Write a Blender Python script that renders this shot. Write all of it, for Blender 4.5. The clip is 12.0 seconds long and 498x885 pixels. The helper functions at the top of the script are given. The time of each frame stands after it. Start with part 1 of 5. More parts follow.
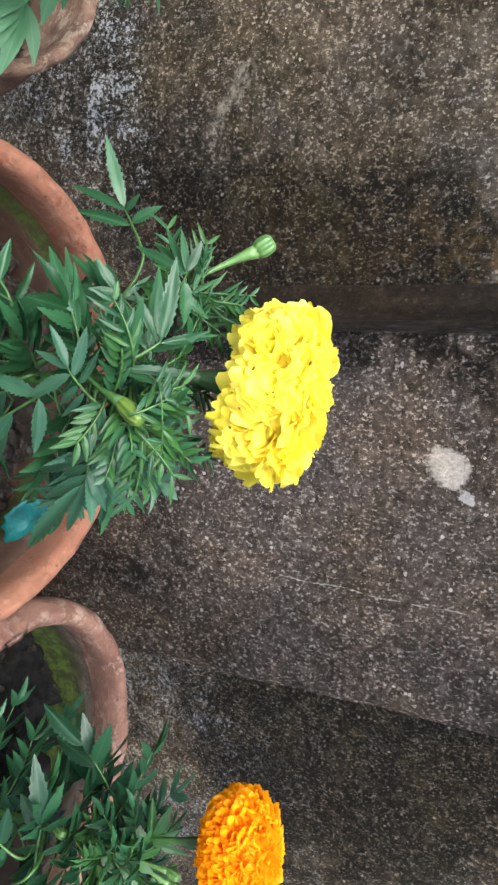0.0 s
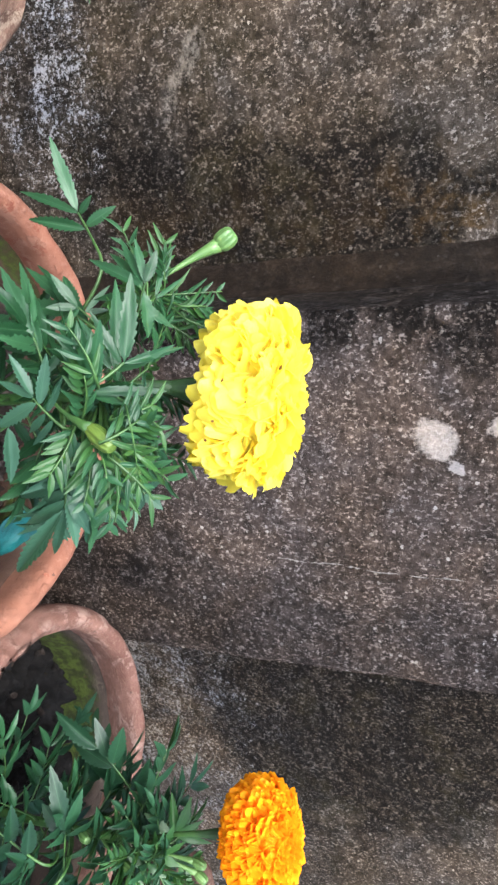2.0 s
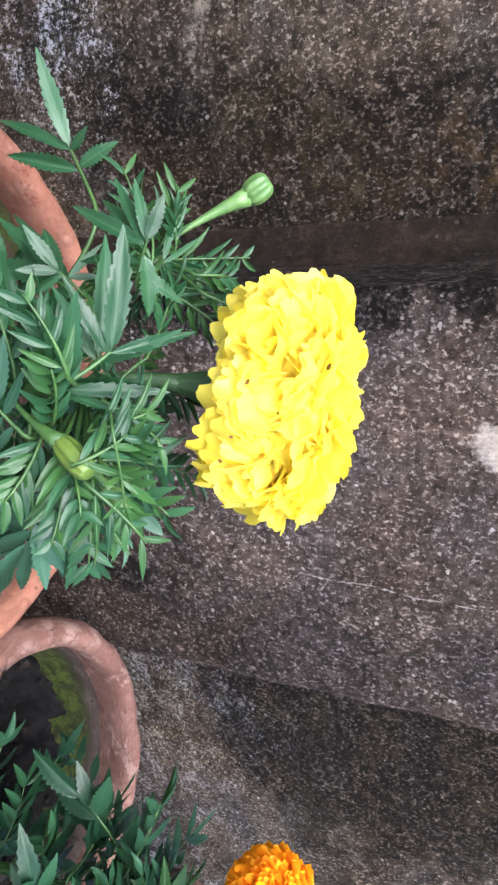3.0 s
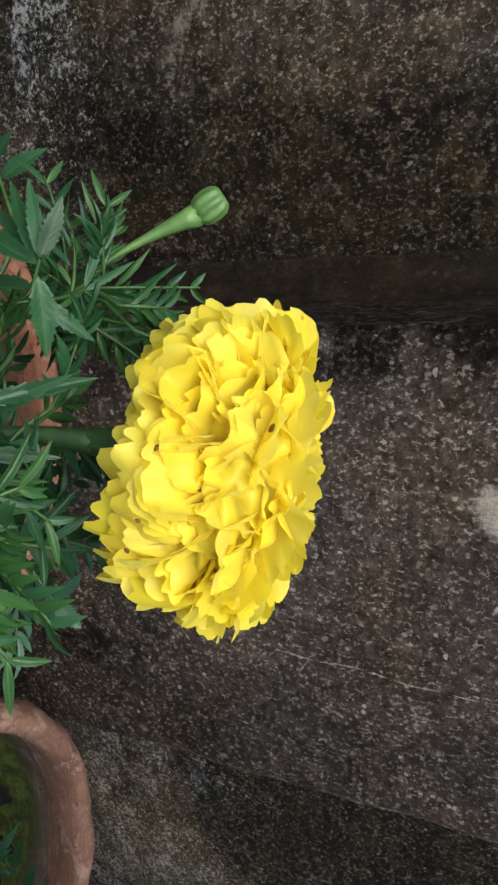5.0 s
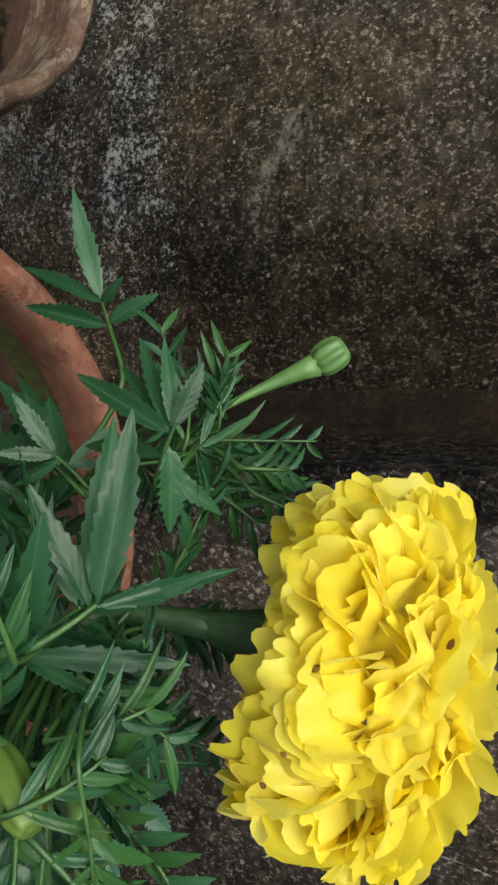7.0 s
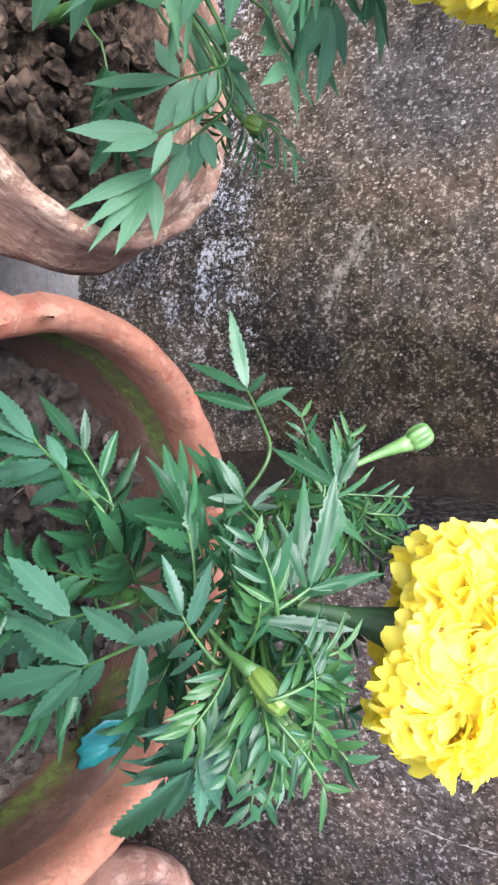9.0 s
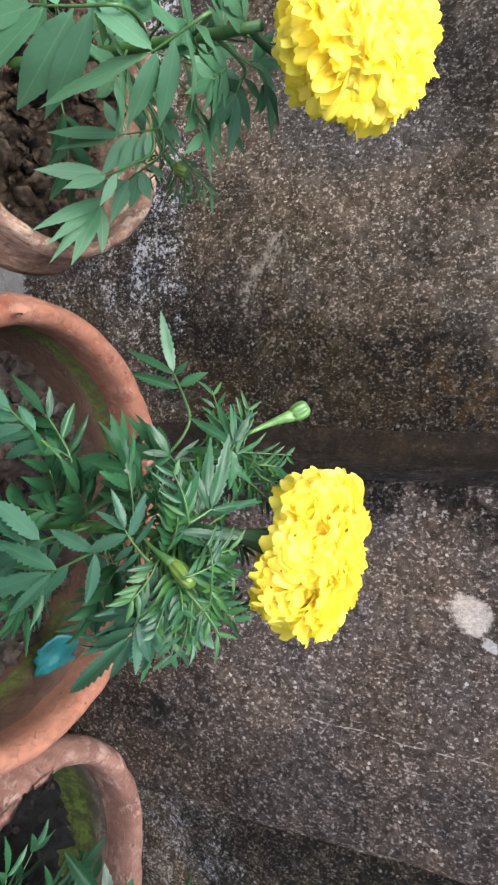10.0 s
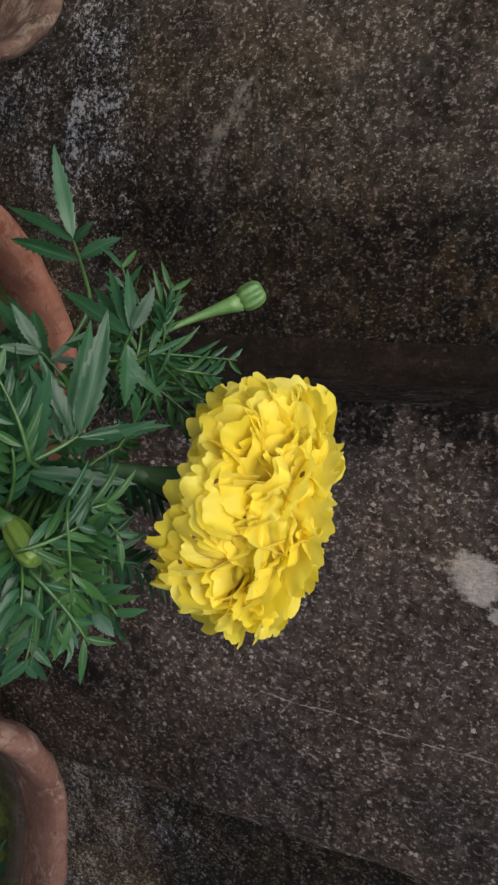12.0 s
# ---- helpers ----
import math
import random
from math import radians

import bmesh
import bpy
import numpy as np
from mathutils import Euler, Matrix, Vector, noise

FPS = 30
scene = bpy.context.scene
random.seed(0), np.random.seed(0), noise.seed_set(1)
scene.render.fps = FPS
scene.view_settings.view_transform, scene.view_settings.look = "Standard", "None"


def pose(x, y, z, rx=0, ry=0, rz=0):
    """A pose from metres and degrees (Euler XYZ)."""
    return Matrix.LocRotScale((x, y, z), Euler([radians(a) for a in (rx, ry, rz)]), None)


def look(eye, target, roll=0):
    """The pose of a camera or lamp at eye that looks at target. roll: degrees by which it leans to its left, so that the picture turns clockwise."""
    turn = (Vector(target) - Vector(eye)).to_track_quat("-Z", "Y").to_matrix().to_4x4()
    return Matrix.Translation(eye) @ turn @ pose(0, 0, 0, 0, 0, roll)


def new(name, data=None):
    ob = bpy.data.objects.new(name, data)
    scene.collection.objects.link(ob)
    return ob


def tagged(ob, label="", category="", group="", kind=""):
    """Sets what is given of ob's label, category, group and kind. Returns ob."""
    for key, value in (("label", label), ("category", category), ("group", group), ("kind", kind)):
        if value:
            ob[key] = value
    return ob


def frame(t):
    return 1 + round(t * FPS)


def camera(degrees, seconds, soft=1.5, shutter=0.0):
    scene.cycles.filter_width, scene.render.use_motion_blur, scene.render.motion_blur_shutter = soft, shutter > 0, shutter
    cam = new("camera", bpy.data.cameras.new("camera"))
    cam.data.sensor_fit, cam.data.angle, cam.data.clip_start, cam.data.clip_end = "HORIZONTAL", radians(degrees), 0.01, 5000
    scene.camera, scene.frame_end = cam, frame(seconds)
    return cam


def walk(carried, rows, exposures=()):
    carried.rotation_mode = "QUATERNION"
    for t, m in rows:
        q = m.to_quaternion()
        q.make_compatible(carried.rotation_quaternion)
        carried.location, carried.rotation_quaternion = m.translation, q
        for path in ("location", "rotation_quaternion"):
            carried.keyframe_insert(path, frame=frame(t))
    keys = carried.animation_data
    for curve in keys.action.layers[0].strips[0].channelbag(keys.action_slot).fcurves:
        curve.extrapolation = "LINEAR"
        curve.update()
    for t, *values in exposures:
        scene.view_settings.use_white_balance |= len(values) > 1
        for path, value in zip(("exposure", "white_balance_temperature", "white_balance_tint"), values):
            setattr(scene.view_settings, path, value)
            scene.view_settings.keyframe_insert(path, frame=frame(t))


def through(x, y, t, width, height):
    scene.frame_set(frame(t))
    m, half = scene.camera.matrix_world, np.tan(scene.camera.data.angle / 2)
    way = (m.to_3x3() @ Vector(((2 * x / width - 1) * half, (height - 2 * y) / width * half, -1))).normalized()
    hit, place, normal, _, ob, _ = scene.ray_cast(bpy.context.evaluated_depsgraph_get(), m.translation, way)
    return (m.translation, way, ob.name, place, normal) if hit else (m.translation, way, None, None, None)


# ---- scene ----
cam = camera(41.2, 12.0, soft=2.5)
PATH = [
    (0, (0.0000, -0.4000, 0.4935), (0.1307, 0.0441, 0.3045), 95.14),
    (0.5, (0.0063, -0.4417, 0.4960), (0.1174, 0.0058, 0.3027), 95.83),
    (1, (-0.0071, -0.5017, 0.5003), (0.0900, -0.0584, 0.2905), 97.89),
    (1.5, (-0.0145, -0.4808, 0.5028), (0.1147, -0.0386, 0.3085), 95.73),
    (2, (-0.0167, -0.3869, 0.4976), (0.1444, 0.0487, 0.3124), 91.02),
    (2.5, (-0.0111, -0.3484, 0.4718), (0.1415, 0.0839, 0.2722), 91.04),
    (3, (-0.0088, -0.3254, 0.4682), (0.1710, 0.0984, 0.2732), 94.52),
    (3.2, (-0.0128, -0.3118, 0.4629), (0.1666, 0.1104, 0.2641), 94.93),
    (4.8, (-0.0009, -0.2727, 0.4613), (0.1538, 0.1558, 0.2553), 94.24),
    (5, (0.0003, -0.2765, 0.4661), (0.1519, 0.1554, 0.2648), 94.12),
    (5.5, (-0.0018, -0.2815, 0.4644), (0.1478, 0.1516, 0.2642), 94.70),
    (6, (-0.0071, -0.2693, 0.4449), (0.1113, 0.1643, 0.2260), 93.37),
    (6.5, (-0.0044, -0.2622, 0.4367), (0.0887, 0.1770, 0.2166), 92.63),
    (7, (-0.0117, -0.2651, 0.4380), (0.0611, 0.1718, 0.2061), 91.68),
    (7.5, (-0.0250, -0.2801, 0.4317), (0.0148, 0.1563, 0.1911), 91.37),
    (7.7, (-0.0207, -0.2839, 0.4286), (0.0209, 0.1554, 0.1934), 91.44),
    (9.3, (-0.0239, -0.3757, 0.4533), (0.0058, 0.0575, 0.2054), 90.92),
    (9.5, (-0.0277, -0.3962, 0.4796), (0.0047, 0.0411, 0.2393), 90.82),
    (10, (-0.0262, -0.4228, 0.4891), (0.0241, 0.0324, 0.2884), 92.64),
    (10.5, (-0.0181, -0.4265, 0.4963), (0.0430, 0.0337, 0.3105), 93.93),
    (11, (-0.0162, -0.3896, 0.4835), (0.0245, 0.0783, 0.3119), 92.67),
    (11.5, (-0.0140, -0.3098, 0.4660), (0.0744, 0.1493, 0.2886), 95.33),
    (12, (-0.0059, -0.3179, 0.4693), (0.0988, 0.1320, 0.2779), 96.41),
]
EXPOSURES = [
    (0.0, 1.57, 6050, 2), (0.5, 1.63, 6080, 6), (1.0, 1.74, 5400, -9), (1.5, 1.70, 5300, -7), (2.0, 1.8, 5950, 9), (2.5, 1.84, 5850, 12), (3.0, 1.8, 5800, 14), (5.0, 0.54, 6350, 1), (5.5, 0.54, 6350, 1),
    (6.0, 0.46, 6500, 0), (6.5, 0.38, 6500, 0), (7.0, 0.45, 6500, -3), (7.5, 1.62, 6250, 19), (9.5, 2.16, 5700, 10), (10.0, 1.62, 6000, 8), (10.5, 1.60, 5980, 8), (11.0, 1.62, 6050, 9), (11.5, 1.45, 5800, 21),
    (12.0, 0.18, 6300, 9)]
walk(cam, [(t, look(eye, target, roll)) for t, eye, target, roll in PATH], EXPOSURES)

# ---------------------------------------------------------------- light
SUN_ELEVATION, SUN_ROTATION = 56.0, 208.0
world = bpy.data.worlds.new("sky")
scene.world = world
world.use_nodes = True
sky = world.node_tree.nodes.new("ShaderNodeTexSky")
sky.sky_type = "NISHITA"
sky.sun_disc = False
sky.sun_elevation = radians(SUN_ELEVATION)
sky.sun_rotation = radians(SUN_ROTATION)
sky.air_density, sky.dust_density, sky.ozone_density = 1.0, 4.0, 0.6
back = world.node_tree.nodes["Background"]
back.inputs["Strength"].default_value = 0.15
world.node_tree.links.new(sky.outputs[0], back.inputs["Color"])

sun = new("sun", bpy.data.lights.new("sun", "SUN"))
sun.data.energy, sun.data.angle, sun.data.color = 2.8, radians(48), (1.0, 0.97, 0.92)
sun.matrix_world = look((-0.75, -1.4, 2.4), (0.0, 0.0, 0.0))

# ---------------------------------------------------------------- materials


def material(name):
    m = bpy.data.materials.new(name)
    m.use_nodes = True
    return m, m.node_tree.nodes, m.node_tree.links, m.node_tree.nodes["Principled BSDF"]


def put(links, node, socket, value):
    """Set or link an input."""
    if isinstance(value, bpy.types.NodeSocket):
        links.new(value, node.inputs[socket])
    elif value is not None:
        node.inputs[socket].default_value = value


def calc(nodes, links, op, a, b=None, c=None, clamp=False):
    n = nodes.new("ShaderNodeMath")
    n.operation, n.use_clamp = op, clamp
    for k, v in enumerate((a, b, c)):
        put(links, n, k, v)
    return n.outputs[0]


def blend(nodes, links, fac, a, b, mode="MIX"):
    n = nodes.new("ShaderNodeMix")
    n.data_type, n.blend_type = "RGBA", mode
    put(links, n, 0, fac)
    put(links, n, 6, a if isinstance(a, bpy.types.NodeSocket) else (*a, 1))
    put(links, n, 7, b if isinstance(b, bpy.types.NodeSocket) else (*b, 1))
    return n.outputs[2]


def noisy(nodes, links, at, scale, detail=6.0, rough=0.6, warp=0.0):
    n = nodes.new("ShaderNodeTexNoise")
    put(links, n, "Vector", at)
    n.inputs["Scale"].default_value, n.inputs["Detail"].default_value = scale, detail
    n.inputs["Roughness"].default_value, n.inputs["Distortion"].default_value = rough, warp
    return n.outputs["Fac"]


def cells(nodes, links, at, scale, feature="F1", jitter=1.0):
    n = nodes.new("ShaderNodeTexVoronoi")
    n.feature = feature
    put(links, n, "Vector", at)
    n.inputs["Scale"].default_value, n.inputs["Randomness"].default_value = scale, jitter
    return n.outputs["Distance"], (n.outputs["Color"] if feature == "F1" else None)


def step(nodes, links, value, low, high):
    """0 below low, 1 above high, smooth between."""
    n = nodes.new("ShaderNodeMapRange")
    n.interpolation_type = "SMOOTHSTEP"
    put(links, n, 0, value)
    n.inputs[1].default_value, n.inputs[2].default_value = low, high
    return n.outputs[0]


def placed(nodes, links, scale=(1, 1, 1), kind="Object"):
    tc = nodes.new("ShaderNodeTexCoord")
    mp = nodes.new("ShaderNodeMapping")
    links.new(tc.outputs[kind], mp.inputs[0])
    mp.inputs["Scale"].default_value = scale
    return mp.outputs[0]


def bumped(nodes, links, bsdf, height, strength, distance):
    n = nodes.new("ShaderNodeBump")
    n.inputs["Strength"].default_value, n.inputs["Distance"].default_value = strength, distance
    put(links, n, "Height", height)
    links.new(n.outputs[0], bsdf.inputs["Normal"])


def concrete(name, dark, mid, light, grain, speck=0.5, lime=(), moss=0.0, stains_and_shade=(), blots=(), scrape=False, grains=1.0, ochre=(), blot_colour=(0.14, 0.125, 0.112)):
    """Old weathered plaster: dirt in patches and streaks, pale sand showing through it.
    Tone spots of (x, z, radius, lighter or darker) hold staining and painted shade; blots: (x, z, radius) of dried
    whitewash; lime: splashes up to a height, over a range of x."""
    m, N, L, bsdf = material(name)
    at = placed(N, L)
    xyz = N.new("ShaderNodeSeparateXYZ")
    L.new(at, xyz.inputs[0])
    wob = calc(N, L, "MULTIPLY_ADD", noisy(N, L, at, 34, 5, 0.65), 0.06, -0.03)
    big = noisy(N, L, at, 6, 4, 0.55, 0.3)
    med = noisy(N, L, at, 28, 7, 0.68)
    sand = noisy(N, L, at, 125, 6, 0.8)
    fine = noisy(N, L, placed(N, L, (1, 1, 0.8)), 420, 3, 0.7)
    run = noisy(N, L, placed(N, L, (40, 40, 6)), 1.0, 5, 0.6)

    def near(x, z, r):
        dx = calc(N, L, "SUBTRACT", xyz.outputs[0], x)
        dz = calc(N, L, "SUBTRACT", xyz.outputs[2], z)
        d = calc(N, L, "SQRT", calc(N, L, "ADD", calc(N, L, "MULTIPLY", dx, dx), calc(N, L, "MULTIPLY", dz, dz)))
        d = calc(N, L, "MULTIPLY_ADD", wob, 1.3 if r > 0.015 else 0.45, d)
        return calc(N, L, "SUBTRACT", 1.0, step(N, L, d, r * 0.1, r * 1.4))

    tone = calc(N, L, "ADD", calc(N, L, "MULTIPLY", big, 0.65), calc(N, L, "MULTIPLY", med, 0.55))
    tone = calc(N, L, "ADD", tone, calc(N, L, "MULTIPLY", run, 0.25))
    for x, z, r, a in stains_and_shade:
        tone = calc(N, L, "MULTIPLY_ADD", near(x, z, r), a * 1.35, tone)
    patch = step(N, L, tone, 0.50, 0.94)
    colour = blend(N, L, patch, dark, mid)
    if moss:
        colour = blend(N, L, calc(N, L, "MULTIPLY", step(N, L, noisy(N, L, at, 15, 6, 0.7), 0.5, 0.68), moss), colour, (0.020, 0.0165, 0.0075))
    for x0, x1 in ochre:
        x = calc(N, L, "MULTIPLY_ADD", wob, 1.6, xyz.outputs[0])
        band = calc(N, L, "MULTIPLY", step(N, L, x, x0, (x0 + x1) / 2), calc(N, L, "SUBTRACT", 1.0, step(N, L, x, x1 - 0.004, x1)))
        colour = blend(N, L, calc(N, L, "MULTIPLY", band, calc(N, L, "MULTIPLY", step(N, L, med, 0.42, 0.60), calc(N, L, "MULTIPLY_ADD", step(N, L, xyz.outputs[2], 0.38, 0.47), 0.65, 0.12))), colour, (0.058, 0.035, 0.0135))
    clump = step(N, L, noisy(N, L, at, 62, 5, 0.7, 0.2), 0.40, 0.60)
    dens = calc(N, L, "MULTIPLY", calc(N, L, "MULTIPLY_ADD", patch, 0.64, 0.36), calc(N, L, "MULTIPLY_ADD", clump, 0.40, 0.56))
    colour = blend(N, L, calc(N, L, "MULTIPLY", step(N, L, sand, 0.47, 0.67), calc(N, L, "MULTIPLY", dens, 0.80)), colour, light)
    colour = blend(N, L, calc(N, L, "MULTIPLY", calc(N, L, "SUBTRACT", 1.0, step(N, L, sand, 0.37, 0.49)), 0.62), colour, dark)
    colour = blend(N, L, calc(N, L, "MULTIPLY", step(N, L, fine, 0.53, 0.65), calc(N, L, "MULTIPLY", dens, speck)), colour, grain)
    # single pale grains
    d1, c1 = cells(N, L, at, 280)
    r1 = N.new("ShaderNodeSeparateColor")
    L.new(c1, r1.inputs[0])
    warped = calc(N, L, "ADD", d1, calc(N, L, "MULTIPLY_ADD", fine, 1.3, -0.65))
    g1 = calc(N, L, "MULTIPLY", calc(N, L, "GREATER_THAN", r1.outputs[0], 0.93), calc(N, L, "LESS_THAN", warped, calc(N, L, "MULTIPLY_ADD", r1.outputs[1], 0.3, 0.10)))
    colour = blend(N, L, calc(N, L, "MULTIPLY", calc(N, L, "MULTIPLY", g1, calc(N, L, "MULTIPLY_ADD", patch, 0.5, 0.5)), calc(N, L, "MULTIPLY_ADD", r1.outputs[2], 0.8 * grains, 0.15 * grains)), colour, (0.30, 0.28, 0.255))
    for x, z, r in blots:
        colour = blend(N, L, calc(N, L, "MULTIPLY", step(N, L, calc(N, L, "MULTIPLY_ADD", sand, 1.1, near(x, z, r)), 0.80, 1.22), 0.85), colour, blend(N, L, step(N, L, fine, 0.4, 0.6), [v * 0.75 for v in blot_colour], blot_colour))
    for top, z0, z1, x0, x1, strength in lime:
        z = calc(N, L, "ADD", xyz.outputs[2], wob)
        x = calc(N, L, "ADD", xyz.outputs[0], wob)
        band = calc(N, L, "MULTIPLY", calc(N, L, "MULTIPLY", step(N, L, z, z0 - 0.012, z0), calc(N, L, "SUBTRACT", 1.0, step(N, L, z, z1, z1 + 0.03))), 0.9)
        low = calc(N, L, "MULTIPLY", calc(N, L, "SUBTRACT", 1.0, step(N, L, z, top - 0.2, top)), 0.7)
        mask = calc(N, L, "MULTIPLY", calc(N, L, "MAXIMUM", band, low), step(N, L, x, x0, x1) if x1 > x0 else calc(N, L, "SUBTRACT", 1.0, step(N, L, x, x1, x0)))
        spray = calc(N, L, "ADD", noisy(N, L, at, 300, 6, 0.8, 0.3), calc(N, L, "MULTIPLY_ADD", noisy(N, L, at, 40, 4, 0.65), 0.4, -0.2))
        flake = step(N, L, calc(N, L, "MULTIPLY_ADD", mask, 0.13, spray), 0.625, 0.71)
        colour = blend(N, L, calc(N, L, "MULTIPLY", calc(N, L, "MULTIPLY", flake, strength), step(N, L, mask, 0.02, 0.3)), colour, (0.33, 0.33, 0.342))
    if scrape:
        dx = calc(N, L, "ABSOLUTE", calc(N, L, "SUBTRACT", calc(N, L, "ADD", xyz.outputs[0], wob), calc(N, L, "MULTIPLY_ADD", xyz.outputs[2], -1.1, 0.172)))
        dz = calc(N, L, "ABSOLUTE", calc(N, L, "SUBTRACT", xyz.outputs[2], 0.268))
        mark = calc(N, L, "MULTIPLY", calc(N, L, "SUBTRACT", 1.0, step(N, L, dx, 0.002, 0.013)), calc(N, L, "SUBTRACT", 1.0, step(N, L, dz, 0.008, 0.026)))
        colour = blend(N, L, calc(N, L, "MULTIPLY", mark, calc(N, L, "MULTIPLY", step(N, L, sand, 0.38, 0.6), 0.8)), colour, (0.18, 0.165, 0.145))
    # soot-blue and rusty drifts
    hue = step(N, L, noisy(N, L, at, 13, 5, 0.6, 0.3), 0.34, 0.66)
    colour = blend(N, L, 1.0, colour, blend(N, L, hue, (0.82, 0.86, 0.96), (1.07, 1.0, 0.93)), "MULTIPLY")
    if moss:
        drift = step(N, L, noisy(N, L, at, 7, 4, 0.6, 0.4), 0.36, 0.62)
        colour = blend(N, L, drift, colour, (1.0, 0.97, 0.90), "MULTIPLY")
    L.new(colour, bsdf.inputs["Base Color"])
    put(L, bsdf, "Roughness", calc(N, L, "MULTIPLY_ADD", med, 0.3, 0.62))
    bsdf.inputs["Specular IOR Level"].default_value = 0.08
    h = calc(N, L, "ADD", calc(N, L, "MULTIPLY", sand, 1.0), calc(N, L, "MULTIPLY", med, 0.8))
    h = calc(N, L, "ADD", h, calc(N, L, "MULTIPLY", fine, 0.3))
    bumped(N, L, bsdf, h, 0.9, 0.0024)
    return m


def clay(name, base, worn, stain, flake=0.4, scraped=0.0, chips=0.0, algae=(), damp_shade_z=0.0, damp_shade_tint=(0.22, 0.17, 0.15)):
    """Fired clay with dust, staining, flaked patches, and scrape marks round it; low inside, painted shade."""
    m, N, L, bsdf = material(name)
    at = placed(N, L)
    big = noisy(N, L, at, 14, 5, 0.6, 0.3)
    mid = noisy(N, L, at, 45, 6, 0.7, 0.4)
    fine = noisy(N, L, at, 160, 6, 0.75)
    grit = noisy(N, L, at, 520, 3, 0.7)
    colour = blend(N, L, step(N, L, calc(N, L, "MULTIPLY_ADD", mid, 0.5, calc(N, L, "MULTIPLY", big, 0.5)), 0.36, 0.64), base, stain)
    patch = noisy(N, L, placed(N, L, (1, 1, 1.6)), 55, 8, 0.72, 0.15)
    where = step(N, L, big, 0.36, 0.56)
    colour = blend(N, L, calc(N, L, "MULTIPLY", calc(N, L, "MULTIPLY", step(N, L, patch, 0.52, 0.58), where), flake), colour, worn)
    colour = blend(N, L, calc(N, L, "MULTIPLY", step(N, L, fine, 0.53, 0.68), 0.5), colour, stain)
    colour = blend(N, L, calc(N, L, "MULTIPLY", calc(N, L, "SUBTRACT", 1.0, step(N, L, fine, 0.34, 0.46)), 0.35), colour, worn)
    h = calc(N, L, "ADD", calc(N, L, "MULTIPLY", fine, 0.5), calc(N, L, "MULTIPLY", step(N, L, patch, 0.50, 0.60), 0.5))
    if scraped:
        line = noisy(N, L, placed(N, L, (1, 1, 5)), 70, 6, 0.75, 0.5)
        colour = blend(N, L, calc(N, L, "MULTIPLY", step(N, L, line, 0.50, 0.60), scraped), colour, stain)
        colour = blend(N, L, calc(N, L, "MULTIPLY", calc(N, L, "SUBTRACT", 1.0, step(N, L, line, 0.36, 0.44)), scraped * 0.8), colour, worn)
        h = calc(N, L, "MULTIPLY_ADD", line, -1.2, h)
    if chips:
        chip = noisy(N, L, at, 85, 7, 0.7, 0.1)
        colour = blend(N, L, calc(N, L, "MULTIPLY", step(N, L, calc(N, L, "MULTIPLY_ADD", big, 0.35, chip), 0.76, 0.80), chips), colour, (0.16, 0.045, 0.026))
    if damp_shade_z:
        xyz = N.new("ShaderNodeSeparateXYZ")
        L.new(at, xyz.inputs[0])
        # damp and painted shade, reaching higher on the side away from the wall
        damp_shade = calc(N, L, "SUBTRACT", 1.0, step(N, L, calc(N, L, "MULTIPLY_ADD", mid, 0.024, calc(N, L, "ADD", calc(N, L, "MULTIPLY_ADD", xyz.outputs[1], 0.15, xyz.outputs[2]), -0.012)), damp_shade_z - 0.006, damp_shade_z + 0.004))
        colour = blend(N, L, damp_shade, colour, damp_shade_tint, "MULTIPLY")
    # green growth on the side of the wall that stays damp: (direction in degrees, width, from height, to height)
    for turn, wide, z0, z1 in algae:
        xyz = N.new("ShaderNodeSeparateXYZ")
        L.new(at, xyz.inputs[0])
        a = radians(turn)
        side = calc(N, L, "ADD", calc(N, L, "MULTIPLY", xyz.outputs[0], math.cos(a) / 0.11), calc(N, L, "MULTIPLY", xyz.outputs[1], math.sin(a) / 0.11))
        side = calc(N, L, "MULTIPLY_ADD", mid, 0.16, side)
        z = calc(N, L, "MULTIPLY_ADD", mid, 0.018, calc(N, L, "ADD", xyz.outputs[2], -0.009))
        grown = calc(N, L, "MULTIPLY", step(N, L, side, math.cos(radians(wide)) + 0.04, math.cos(radians(wide)) + 0.14), calc(N, L, "MULTIPLY", step(N, L, z, z0, z0 + 0.006), calc(N, L, "SUBTRACT", 1.0, step(N, L, z, z1 - 0.010, z1 + 0.006))))
        green = blend(N, L, step(N, L, fine, 0.4, 0.62), (0.020, 0.031, 0.004), (0.056, 0.076, 0.011))
        colour = blend(N, L, calc(N, L, "MULTIPLY", grown, calc(N, L, "MULTIPLY_ADD", step(N, L, fine, 0.36, 0.55), 0.45, 0.5)), colour, green)
    dots, tint = cells(N, L, at, 260)
    pick = N.new("ShaderNodeSeparateColor")
    L.new(tint, pick.inputs[0])
    ragged = calc(N, L, "MULTIPLY_ADD", grit, 0.8, calc(N, L, "ADD", dots, -0.4))
    pit = calc(N, L, "MULTIPLY", calc(N, L, "GREATER_THAN", pick.outputs[0], 0.95), calc(N, L, "LESS_THAN", ragged, 0.26))
    colour = blend(N, L, calc(N, L, "MULTIPLY", pit, 0.7), colour, (0.05, 0.03, 0.02))
    L.new(colour, bsdf.inputs["Base Color"])
    bsdf.inputs["Roughness"].default_value = 0.82
    bsdf.inputs["Specular IOR Level"].default_value = 0.25
    h = calc(N, L, "MULTIPLY_ADD", grit, 0.2, h)
    bumped(N, L, bsdf, h, 0.7, 0.0016)
    return m


